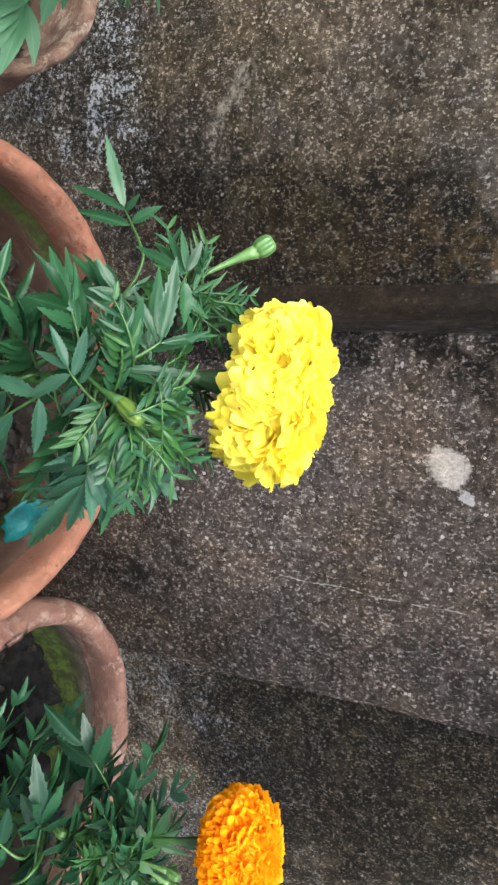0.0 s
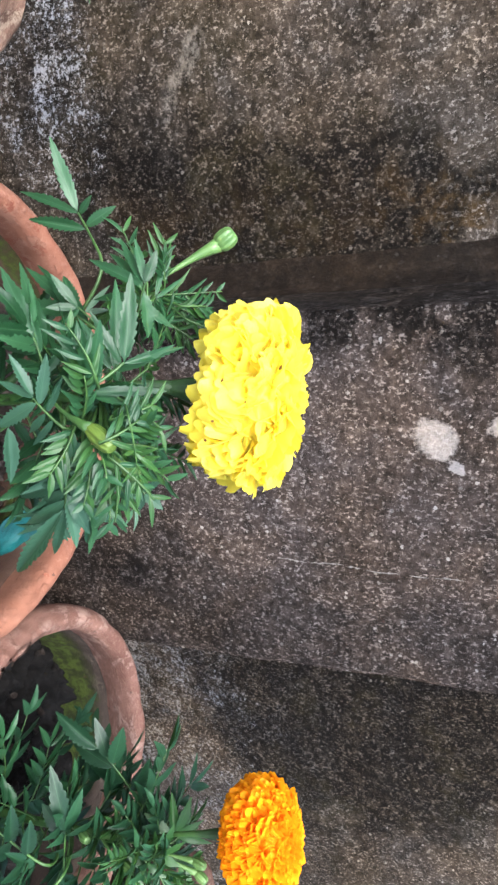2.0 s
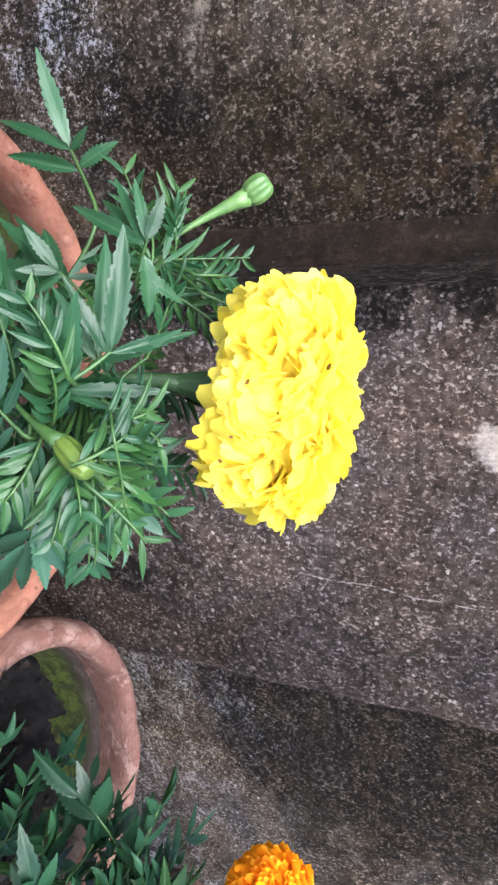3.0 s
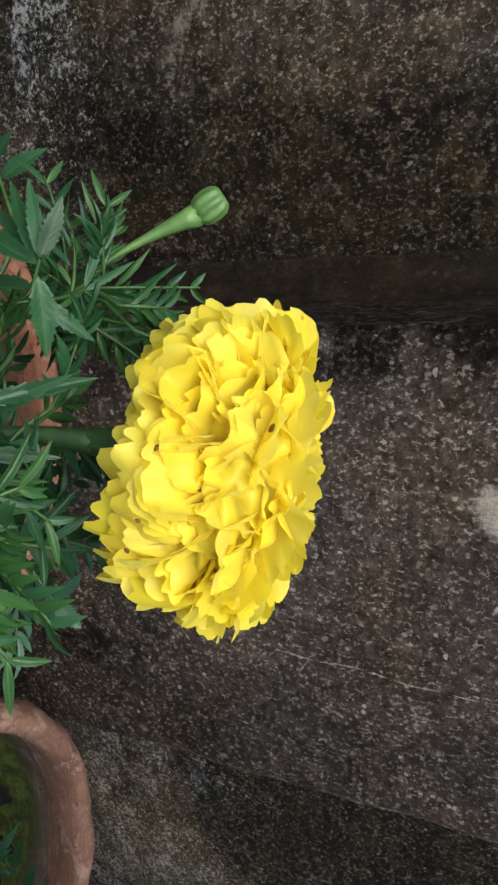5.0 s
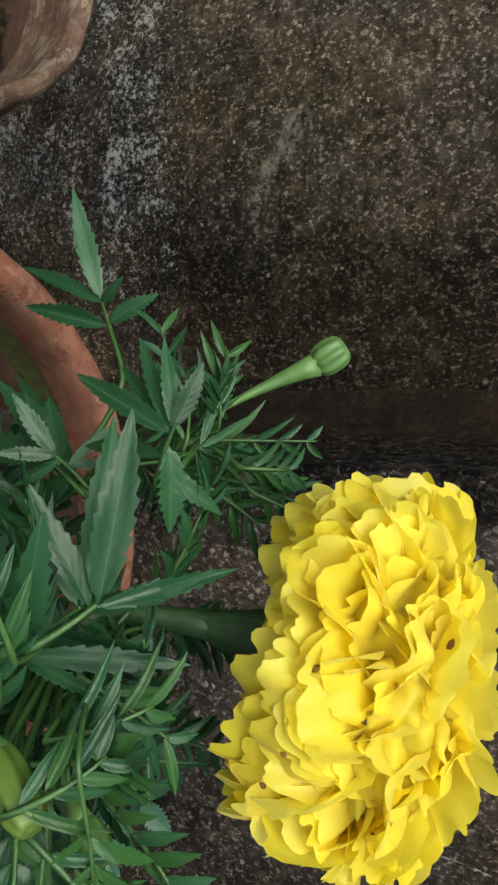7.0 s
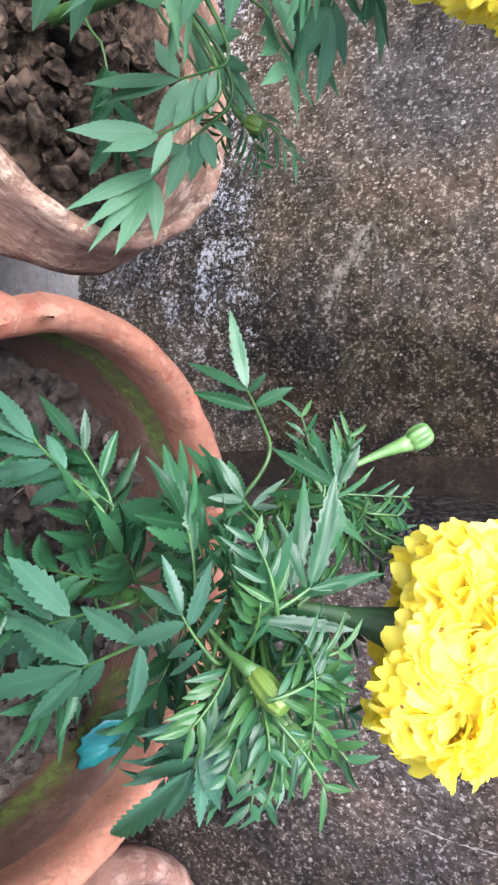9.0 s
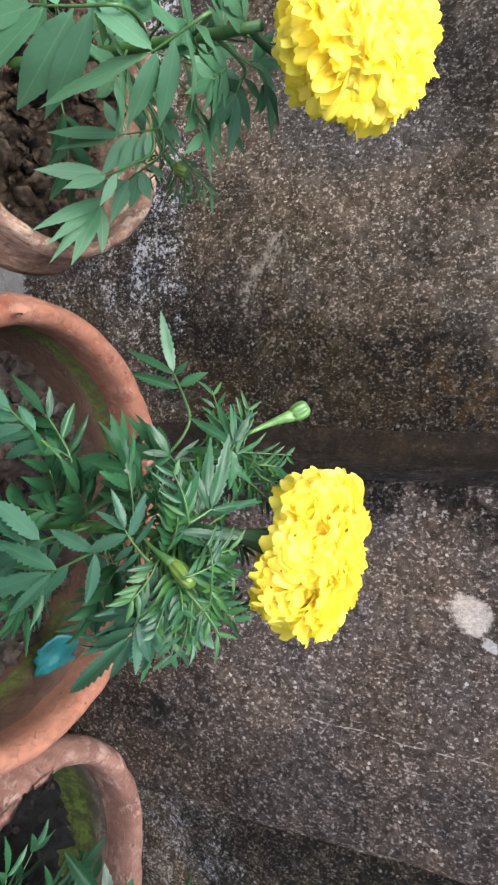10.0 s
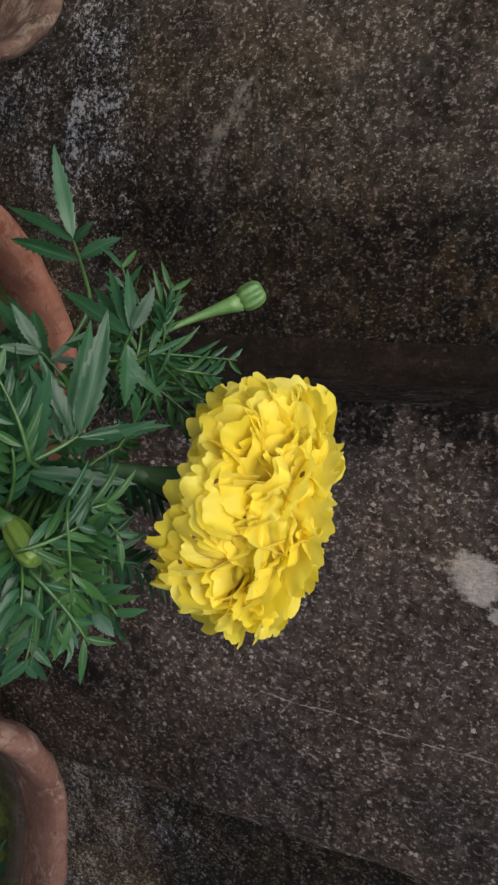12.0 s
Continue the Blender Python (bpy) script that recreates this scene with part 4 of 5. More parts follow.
def filler(plant, centre, low, high, spread, count, length, width, seed, lean=(0, 0), kinds=("leaf",), pairs=(3, 4, 4)):
    """Leaves of the plant's inner growth, all round the stem."""
    rnd = random.Random(seed)
    for i in range(count):
        a = i * 2.4 + rnd.uniform(-0.4, 0.4)
        z = low + (high - low) * (i + 0.5) / count
        r = spread * rnd.uniform(0.7, 1.1)
        b = Vector((centre[0] + 0.22 * r * math.cos(a) + lean[0] * (z - low), centre[1] + 0.22 * r * math.sin(a) + lean[1] * (z - low), z))
        t = b + Vector((math.cos(a) * r, math.sin(a) * r, r * rnd.uniform(-0.1, 0.45)))
        compound_leaf(plant, b, t, rnd.choice(pairs), length * rnd.uniform(0.8, 1.1), width, rnd.choice(kinds), (math.cos(a) * -0.3, math.sin(a) * -0.3, 1))


build_setting()

# pot with the large yellow flower
POT_A, POT_B, POT_C, POT_D = (0.061, -0.138), (0.3128, -0.149), (-0.199, -0.116), (0.598, -0.112)
pot(POT_A, 0.1305, 0.1150, 0.240, 0.180, CLAY_ORANGE, "orange terracotta pot with a chipped, flaking rim against the pilaster", 1.0, rough=1.2, chips=((-150, 34, 0.0050), (-95, 25, 0.0025)))
soil_bed(POT_A, 0.1130, 0.180, SOIL, "dry crumbly grey-brown soil filling the orange pot", 2.0, 290)
pot(POT_B, 0.1190, 0.1030, 0.236, 0.170, CLAY_PALE, "dusty pinkish terracotta pot with green algae inside", 4.0, rough=1.5, chips=((-150, 50, 0.0075),), inside=CLAY_DAMP_SHADE)
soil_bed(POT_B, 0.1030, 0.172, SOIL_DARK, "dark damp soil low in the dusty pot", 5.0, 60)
pot(POT_C, 0.1140, 0.0985, 0.243, 0.205, CLAY_BROWN, "weathered brown terracotta pot with scraped sides beside the wall", 7.0, lip=0.040, rough=2.0, flared=True)
soil_bed(POT_C, 0.0985, 0.206, SOIL_BROWN, "lumpy brown soil filling the weathered pot", 8.0, 260)
pot(POT_D, 0.130, 0.113, 0.240, 0.185, CLAY_DARK, "dull brown terracotta pot at the end of the row", 10.0, rough=1.4, inside=CLAY_DAMP_SHADE)
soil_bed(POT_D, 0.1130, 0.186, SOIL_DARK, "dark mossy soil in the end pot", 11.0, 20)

# ---- marigold with the large yellow flower
plant = thing("marigold_plant", (POT_A[0], POT_A[1], 0.190), "bushy marigold with one large ruffled yellow flower and green buds", "plant", "marigolds in pots")
plant_stem(plant, bend((0.060, -0.139, 0.185), (0.050, -0.150, 0.270), (0.046, -0.168, 0.352), 14), 0.0036, 0.0022)
stem(plant, bend((0.052, -0.150, 0.265), (0.025, -0.125, 0.300), (0.012, -0.122, 0.348), 10), 0.0022, 0.0014)
STALK_AT[plant] += bend((0.052, -0.150, 0.265), (0.025, -0.125, 0.300), (0.012, -0.122, 0.348), 10)
spread_leaf(plant, ((0.043, -0.184, 0.342), (0.037, -0.184, 0.352), (0.031, -0.184, 0.361)), [((0.031, -0.184, 0.362), (-0.001, -0.172, 0.364), 0.0070), ((0.031, -0.184, 0.360), (0.010, -0.184, 0.351), 0.0045), ((0.037, -0.184, 0.352), (0.016, -0.184, 0.352), 0.0053), ((0.031, -0.184, 0.362), (0.025, -0.184, 0.385), 0.0050), ((0.039, -0.184, 0.352), (0.041, -0.179, 0.377), 0.0059), ((0.042, -0.184, 0.345), (0.023, -0.184, 0.344), 0.0043)], "leaf")
spread_leaf(plant, ((0.048, -0.199, 0.345), (0.043, -0.199, 0.339), (0.037, -0.199, 0.335)), [((0.037, -0.199, 0.335), (0.030, -0.199, 0.320), 0.0040), ((0.039, -0.199, 0.336), (0.049, -0.199, 0.313), 0.0067), ((0.036, -0.199, 0.335), (0.020, -0.199, 0.329), 0.0050), ((0.040, -0.199, 0.337), (0.021, -0.199, 0.345), 0.0055), ((0.042, -0.199, 0.340), (0.029, -0.199, 0.350), 0.0034), ((0.044, -0.199, 0.338), (0.052, -0.199, 0.328), 0.0036), ((0.045, -0.199, 0.342), (0.057, -0.199, 0.329), 0.0032)], "dusty")
spread_leaf(plant, ((0.038, -0.175, 0.323), (0.027, -0.175, 0.323), (0.019, -0.175, 0.321)), [((0.019, -0.175, 0.321), (-0.011, -0.172, 0.310), 0.0072), ((0.022, -0.175, 0.321), (0.015, -0.175, 0.303), 0.0061), ((0.025, -0.175, 0.322), (0.022, -0.175, 0.304), 0.0053), ((0.026, -0.175, 0.323), (0.009, -0.167, 0.316), 0.0052), ((0.032, -0.175, 0.322), (0.029, -0.169, 0.298), 0.0054), ((0.034, -0.175, 0.322), (0.024, -0.169, 0.330), 0.0044)], "leaf")
spread_leaf(plant, ((0.021, -0.150, 0.333), (0.017, -0.150, 0.328), (0.014, -0.150, 0.324)), [((0.015, -0.150, 0.325), (0.006, -0.150, 0.295), 0.0110), ((0.012, -0.150, 0.324), (-0.003, -0.146, 0.313), 0.0078), ((0.013, -0.150, 0.327), (-0.003, -0.142, 0.317), 0.0065), ((0.017, -0.150, 0.330), (0.026, -0.146, 0.308), 0.0074), ((0.018, -0.150, 0.329), (-0.007, -0.138, 0.294), 0.0076), ((0.018, -0.150, 0.331), (-0.010, -0.134, 0.299), 0.0075)], "leaf")
spread_leaf(plant, ((0.014, -0.163, 0.363), (0.008, -0.163, 0.365), (0.003, -0.163, 0.368)), [((0.004, -0.163, 0.367), (-0.008, -0.163, 0.345), 0.0056), ((0.007, -0.163, 0.368), (0.024, -0.163, 0.366), 0.0066), ((0.002, -0.163, 0.368), (-0.009, -0.159, 0.373), 0.0047), ((0.002, -0.163, 0.367), (-0.014, -0.157, 0.363), 0.0037), ((0.003, -0.163, 0.366), (-0.016, -0.153, 0.354), 0.0038), ((0.009, -0.163, 0.366), (0.008, -0.155, 0.338), 0.0050), ((0.005, -0.163, 0.367), (-0.011, -0.151, 0.347), 0.0046), ((0.010, -0.163, 0.364), (0.022, -0.153, 0.372), 0.0045)], "leaf")
spread_leaf(plant, ((0.053, -0.195, 0.342), (0.066, -0.195, 0.341), (0.083, -0.195, 0.335)), [((0.083, -0.195, 0.335), (0.122, -0.195, 0.294), 0.0084), ((0.079, -0.195, 0.336), (0.095, -0.195, 0.311), 0.0068), ((0.075, -0.195, 0.338), (0.088, -0.191, 0.313), 0.0059), ((0.079, -0.195, 0.338), (0.101, -0.195, 0.337), 0.0066), ((0.077, -0.195, 0.339), (0.095, -0.195, 0.344), 0.0061), ((0.074, -0.195, 0.340), (0.089, -0.191, 0.346), 0.0053), ((0.071, -0.195, 0.341), (0.086, -0.189, 0.353), 0.0052), ((0.084, -0.195, 0.335), (0.113, -0.192, 0.318), 0.0053), ((0.071, -0.195, 0.338), (0.088, -0.187, 0.295), 0.0057), ((0.068, -0.195, 0.341), (0.073, -0.191, 0.351), 0.0040)], "dusty")
spread_leaf(plant, ((0.067, -0.188, 0.358), (0.075, -0.188, 0.358), (0.080, -0.188, 0.358)), [((0.080, -0.188, 0.358), (0.092, -0.188, 0.359), 0.0028), ((0.080, -0.188, 0.358), (0.091, -0.188, 0.351), 0.0024), ((0.078, -0.188, 0.358), (0.088, -0.188, 0.364), 0.0024), ((0.077, -0.188, 0.358), (0.083, -0.188, 0.351), 0.0022), ((0.076, -0.188, 0.359), (0.079, -0.188, 0.366), 0.0022), ((0.073, -0.188, 0.358), (0.077, -0.188, 0.352), 0.0022), ((0.071, -0.188, 0.358), (0.073, -0.188, 0.365), 0.0020), ((0.069, -0.188, 0.358), (0.072, -0.188, 0.354), 0.0018)], "young")
spread_leaf(plant, ((0.091, -0.150, 0.339), (0.095, -0.150, 0.342), (0.097, -0.150, 0.343)), [((0.097, -0.150, 0.342), (0.104, -0.150, 0.351), 0.0062), ((0.096, -0.150, 0.342), (0.087, -0.148, 0.353), 0.0052), ((0.093, -0.150, 0.341), (0.109, -0.146, 0.337), 0.0045)], "dusty")
spread_leaf(plant, ((0.012, -0.172, 0.279), (-0.000, -0.172, 0.262), (-0.010, -0.172, 0.249)), [((-0.009, -0.172, 0.249), (-0.031, -0.172, 0.229), 0.0079), ((-0.008, -0.172, 0.252), (-0.025, -0.172, 0.218), 0.0076), ((-0.004, -0.172, 0.256), (-0.010, -0.172, 0.216), 0.0074), ((-0.001, -0.172, 0.260), (0.006, -0.172, 0.213), 0.0085), ((0.002, -0.172, 0.264), (0.009, -0.172, 0.224), 0.0078), ((0.007, -0.172, 0.269), (0.015, -0.172, 0.242), 0.0082), ((0.001, -0.172, 0.265), (-0.013, -0.166, 0.250), 0.0065)], "dusty")
spread_leaf(plant, ((0.010, -0.165, 0.279), (0.001, -0.165, 0.273), (-0.007, -0.165, 0.266)), [((-0.006, -0.165, 0.265), (-0.028, -0.165, 0.246), 0.0071), ((-0.005, -0.165, 0.268), (-0.021, -0.165, 0.269), 0.0043), ((-0.001, -0.165, 0.271), (-0.006, -0.165, 0.251), 0.0065), ((0.002, -0.165, 0.274), (-0.001, -0.161, 0.251), 0.0060), ((0.005, -0.165, 0.276), (-0.013, -0.159, 0.279), 0.0058)], "leaf")
spread_leaf(plant, ((0.047, -0.195, 0.320), (0.054, -0.195, 0.307), (0.061, -0.195, 0.293)), [((0.060, -0.195, 0.296), (0.050, -0.195, 0.261), 0.0101), ((0.062, -0.195, 0.293), (0.085, -0.195, 0.231), 0.0107), ((0.063, -0.195, 0.292), (0.086, -0.195, 0.266), 0.0072), ((0.058, -0.195, 0.303), (0.074, -0.195, 0.286), 0.0064), ((0.049, -0.195, 0.316), (0.041, -0.195, 0.291), 0.0080), ((0.051, -0.195, 0.317), (0.074, -0.195, 0.311), 0.0071)], "dusty")
spread_leaf(plant, ((0.046, -0.180, 0.293), (0.051, -0.180, 0.277), (0.057, -0.180, 0.260)), [((0.052, -0.180, 0.273), (0.033, -0.180, 0.241), 0.0119), ((0.055, -0.180, 0.265), (0.033, -0.180, 0.226), 0.0106), ((0.057, -0.180, 0.260), (0.054, -0.180, 0.215), 0.0097), ((0.058, -0.180, 0.263), (0.080, -0.176, 0.217), 0.0098), ((0.053, -0.180, 0.277), (0.079, -0.174, 0.238), 0.0083)], "dusty")
spread_leaf(plant, ((0.018, -0.165, 0.313), (0.014, -0.165, 0.308), (0.011, -0.165, 0.304)), [((0.011, -0.165, 0.302), (0.022, -0.165, 0.274), 0.0088), ((0.014, -0.165, 0.305), (0.028, -0.161, 0.272), 0.0078), ((0.017, -0.165, 0.310), (0.043, -0.159, 0.288), 0.0067), ((0.014, -0.165, 0.300), (0.034, -0.153, 0.236), 0.0071), ((0.028, -0.165, 0.281), (0.051, -0.155, 0.257), 0.0072)], "leaf")
spread_leaf(plant, ((-0.007, -0.115, 0.319), (-0.019, -0.108, 0.310), (-0.027, -0.100, 0.301)), [((-0.029, -0.100, 0.300), (-0.063, -0.100, 0.293), 0.0076), ((-0.026, -0.100, 0.301), (-0.043, -0.105, 0.273), 0.0065), ((-0.014, -0.100, 0.304), (-0.028, -0.115, 0.282), 0.0070), ((-0.026, -0.100, 0.302), (-0.034, -0.100, 0.310), 0.0040), ((-0.017, -0.100, 0.306), (-0.028, -0.100, 0.322), 0.0064)], "leaf")
spread_leaf(plant, ((0.033, -0.200, 0.361), (0.031, -0.195, 0.366), (0.027, -0.190, 0.370)), [((0.027, -0.190, 0.370), (-0.003, -0.185, 0.376), 0.0071), ((0.028, -0.190, 0.369), (0.007, -0.195, 0.364), 0.0046), ((0.035, -0.190, 0.359), (0.012, -0.200, 0.371), 0.0072), ((0.039, -0.190, 0.351), (0.015, -0.205, 0.367), 0.0082), ((0.028, -0.190, 0.370), (0.026, -0.170, 0.385), 0.0040), ((0.036, -0.190, 0.361), (0.040, -0.180, 0.380), 0.0048), ((0.039, -0.190, 0.354), (0.043, -0.190, 0.370), 0.0032)], "leaf")
spread_leaf(plant, ((0.019, -0.150, 0.334), (0.014, -0.152, 0.331), (0.011, -0.155, 0.330)), [((0.010, -0.155, 0.330), (-0.004, -0.160, 0.324), 0.0048), ((0.011, -0.155, 0.330), (0.009, -0.165, 0.322), 0.0039), ((0.013, -0.155, 0.335), (0.004, -0.145, 0.341), 0.0029), ((0.013, -0.155, 0.334), (0.014, -0.145, 0.339), 0.0028), ((0.012, -0.155, 0.331), (0.018, -0.160, 0.320), 0.0033)], "leaf")
spread_leaf(plant, ((0.059, -0.190, 0.352), (0.060, -0.180, 0.361), (0.067, -0.170, 0.366)), [((0.067, -0.170, 0.353), (0.054, -0.165, 0.370), 0.0036), ((0.069, -0.170, 0.356), (0.059, -0.165, 0.375), 0.0025), ((0.069, -0.170, 0.361), (0.069, -0.165, 0.373), 0.0015), ((0.067, -0.170, 0.365), (0.078, -0.165, 0.366), 0.0043), ((0.069, -0.170, 0.349), (0.054, -0.175, 0.368), 0.0039), ((0.069, -0.170, 0.357), (0.075, -0.175, 0.365), 0.0023), ((0.071, -0.170, 0.346), (0.049, -0.185, 0.358), 0.0058), ((0.073, -0.170, 0.342), (0.050, -0.180, 0.364), 0.0053), ((0.075, -0.170, 0.338), (0.049, -0.190, 0.353), 0.0071), ((0.070, -0.170, 0.350), (0.068, -0.185, 0.363), 0.0039)], "leaf")
spread_leaf(plant, ((0.045, -0.205, 0.378), (0.055, -0.203, 0.377), (0.066, -0.200, 0.374)), [((0.066, -0.200, 0.374), (0.079, -0.200, 0.372), 0.0026), ((0.065, -0.200, 0.374), (0.073, -0.205, 0.371), 0.0014), ((0.065, -0.200, 0.375), (0.077, -0.195, 0.375), 0.0024), ((0.061, -0.200, 0.374), (0.067, -0.205, 0.370), 0.0015), ((0.061, -0.200, 0.375), (0.071, -0.195, 0.378), 0.0020), ((0.056, -0.200, 0.374), (0.061, -0.200, 0.379), 0.0013), ((0.057, -0.200, 0.376), (0.069, -0.190, 0.378), 0.0027), ((0.055, -0.200, 0.374), (0.054, -0.210, 0.377), 0.0018)], "young")
spread_leaf(plant, ((0.013, -0.150, 0.349), (0.014, -0.140, 0.354), (0.012, -0.130, 0.353)), [((0.014, -0.130, 0.352), (0.006, -0.115, 0.360), 0.0025), ((0.013, -0.130, 0.352), (-0.010, -0.115, 0.354), 0.0033), ((0.015, -0.130, 0.353), (0.019, -0.120, 0.358), 0.0018), ((0.016, -0.130, 0.351), (0.027, -0.120, 0.355), 0.0020), ((0.017, -0.130, 0.347), (0.031, -0.130, 0.353), 0.0023), ((0.015, -0.130, 0.350), (0.017, -0.115, 0.362), 0.0019)], "leaf")
fine_leaf(plant, (0.008, -0.120, 0.340), (-0.015, -0.115, 0.333))
fine_leaf(plant, (0.010, -0.120, 0.345), (-0.008, -0.115, 0.352))
fine_leaf(plant, (0.013, -0.115, 0.346), (0.015, -0.100, 0.367))
fine_leaf(plant, (0.016, -0.120, 0.350), (0.025, -0.110, 0.363))
fine_leaf(plant, (0.020, -0.125, 0.351), (0.027, -0.120, 0.373))
fine_leaf(plant, (0.021, -0.130, 0.352), (0.034, -0.125, 0.367))
fine_leaf(plant, (0.014, -0.130, 0.348), (-0.003, -0.120, 0.343))
fine_leaf(plant, (0.050, -0.210, 0.368), (0.046, -0.200, 0.376))
for p, q in (((0.046, -0.196, 0.352), (0.030, -0.204, 0.362)), ((0.050, -0.198, 0.356), (0.062, -0.208, 0.366)), ((0.056, -0.194, 0.352), (0.074, -0.204, 0.352)), ((0.048, -0.198, 0.350), (0.060, -0.210, 0.346)), ((0.052, -0.190, 0.358), (0.048, -0.196, 0.378)), ((0.060, -0.186, 0.358), (0.070, -0.190, 0.378)), ((0.064, -0.184, 0.350), (0.088, -0.192, 0.352)), ((0.040, -0.190, 0.352), (0.022, -0.196, 0.358))):
    fine_leaf(plant, p, q, 6, 0.0095, 0.0012)
fine_leaf(plant, (0.057, -0.205, 0.367), (0.073, -0.200, 0.377))
fine_leaf(plant, (0.045, -0.200, 0.367), (0.043, -0.190, 0.377))
fine_leaf(plant, (0.061, -0.200, 0.365), (0.082, -0.200, 0.361))
fine_leaf(plant, (0.040, -0.190, 0.365), (0.054, -0.180, 0.373))
fine_leaf(plant, (0.023, -0.130, 0.367), (0.032, -0.120, 0.376))
fine_leaf(plant, (0.016, -0.135, 0.367), (0.018, -0.125, 0.373))
fine_leaf(plant, (0.030, -0.205, 0.368), (0.012, -0.210, 0.365))
compound_leaf(plant, (0.050, -0.176, 0.288), (0.074, -0.172, 0.212), 6, 0.024, 0.0085, "dusty", (-0.25, -0.62, 0.75))
compound_leaf(plant, (0.040, -0.172, 0.285), (0.040, -0.168, 0.210), 6, 0.022, 0.0085, "leaf", (-0.25, -0.62, 0.75))
compound_leaf(plant, (0.014, -0.166, 0.282), (-0.014, -0.164, 0.214), 6, 0.020, 0.0080, "leaf", (-0.25, -0.62, 0.75))
compound_leaf(plant, (0.066, -0.186, 0.336), (0.112, -0.184, 0.306), 7, 0.021, 0.0052, "dusty", (-0.25, -0.62, 0.75))
compound_leaf(plant, (0.066, -0.186, 0.345), (0.108, -0.180, 0.330), 7, 0.017, 0.0044, "dusty", (-0.25, -0.62, 0.75))
compound_leaf(plant, (0.070, -0.160, 0.300), (0.120, -0.150, 0.262), 6, 0.020, 0.0060, "leaf", (-0.25, -0.62, 0.75))
filler(plant, (0.056, -0.140), 0.225, 0.330, 0.058, 14, 0.026, 0.0085, 21, (-0.05, -0.12))
filler(plant, (0.044, -0.158), 0.312, 0.360, 0.030, 18, 0.012, 0.0034, 31, (0, 0), ("leaf", "young", "leaf"), (5, 6))
filler(plant, (0.068, -0.162), 0.318, 0.356, 0.034, 18, 0.012, 0.0032, 32, (0, 0), ("leaf", "young", "dusty"), (5, 6))
filler(plant, (0.014, -0.120), 0.325, 0.356, 0.022, 14, 0.010, 0.0026, 33, (0, 0), ("leaf", "young"), (5, 6))
flower_bud(plant, (0.008, -0.112, 0.343), (-0.0055, -0.0930, 0.3692), (-0.0105, -0.0895, 0.3770), 0.0042)
flower_bud(plant, (0.038, -0.196, 0.340), (0.0475, -0.2030, 0.3605), (0.0535, -0.2076, 0.3715), 0.0030, OLIVE)
flower_bud(plant, (0.058, -0.180, 0.350), (0.067, -0.190, 0.363), (0.071, -0.1925, 0.3695), 0.0026)
head = flower(plant, (0.0538, -0.1435, 0.3986), (0.22, 0.28, 0.93), 0.0380, 0.0220, 330, YELLOW_PETALS, 5, (0.046, -0.168, 0.345), (0.40, 0.64), "large ruffled double yellow flower", 98, 0.0066, 0.84)
# one petal stands out past the crown
part("petal", YELLOW_PETALS[4], head, Matrix.Translation((0.0400, -0.1490, 0.4085)) @ axes((0.1, 0.95, 0.1), (-0.33, -0.05, 0.95)) @ Matrix.Rotation(radians(90), 4, "Z") @ Matrix.Diagonal((0.0095, 0.014, 0.0165, 1)))
# a few small brown dots on the petals
BROWN_DOT = plain("brown_dot", (0.10, 0.040, 0.006), (0.26, 0.12, 0.012), 400, 0.7, 0.4, 0.0006)
for (x, y, z), size in (((0.0373, -0.1778, 0.4013), 0.0010), ((0.0463, -0.1743, 0.4078), 0.0011), ((0.0368, -0.1632, 0.4186), 0.0013), ((0.0522, -0.1789, 0.3958), 0.0008), ((0.0603, -0.1769, 0.3907), 0.0009), ((0.0680, -0.1712, 0.4074), 0.0007)):
    size *= 0.7
    tip = lathe([(-1.3 * size, 0.0), (-0.9 * size, 0.4 * size), (0.0, 0.7 * size), (0.8 * size, 0.55 * size), (1.3 * size, 0.0)], BROWN_DOT, "dry_floret", 8, 0.2, 3)
    part("dry_floret", tip, head, Matrix.Translation((x, y, z)) @ axes((0.4 + 90 * (x - 0.05), 0.5, 0.8), (0, -1, 0.2)), "tiny brown dot on a petal")

# ---- marigold with the orange flower
plant = thing("marigold_plant", (POT_B[0], POT_B[1], 0.165), "dense dark marigold with one orange pompon flower and small buds", "plant", "marigolds in pots")
plant_stem(plant, bend((0.313, -0.162, 0.158), (0.311, -0.165, 0.240), (0.306, -0.160, 0.318), 14), 0.0034, 0.0018)
spread_leaf(plant, ((0.286, -0.200, 0.270), (0.275, -0.200, 0.251), (0.258, -0.200, 0.230)), [((0.267, -0.200, 0.240), (0.285, -0.200, 0.203), 0.0127), ((0.272, -0.200, 0.246), (0.298, -0.200, 0.211), 0.0154), ((0.278, -0.200, 0.257), (0.253, -0.200, 0.265), 0.0105), ((0.285, -0.200, 0.265), (0.258, -0.200, 0.275), 0.0104), ((0.287, -0.200, 0.267), (0.309, -0.200, 0.251), 0.0109), ((0.280, -0.200, 0.255), (0.304, -0.200, 0.235), 0.0101), ((0.261, -0.200, 0.233), (0.241, -0.195, 0.243), 0.0098), ((0.264, -0.200, 0.237), (0.250, -0.195, 0.227), 0.0099)], "dark")
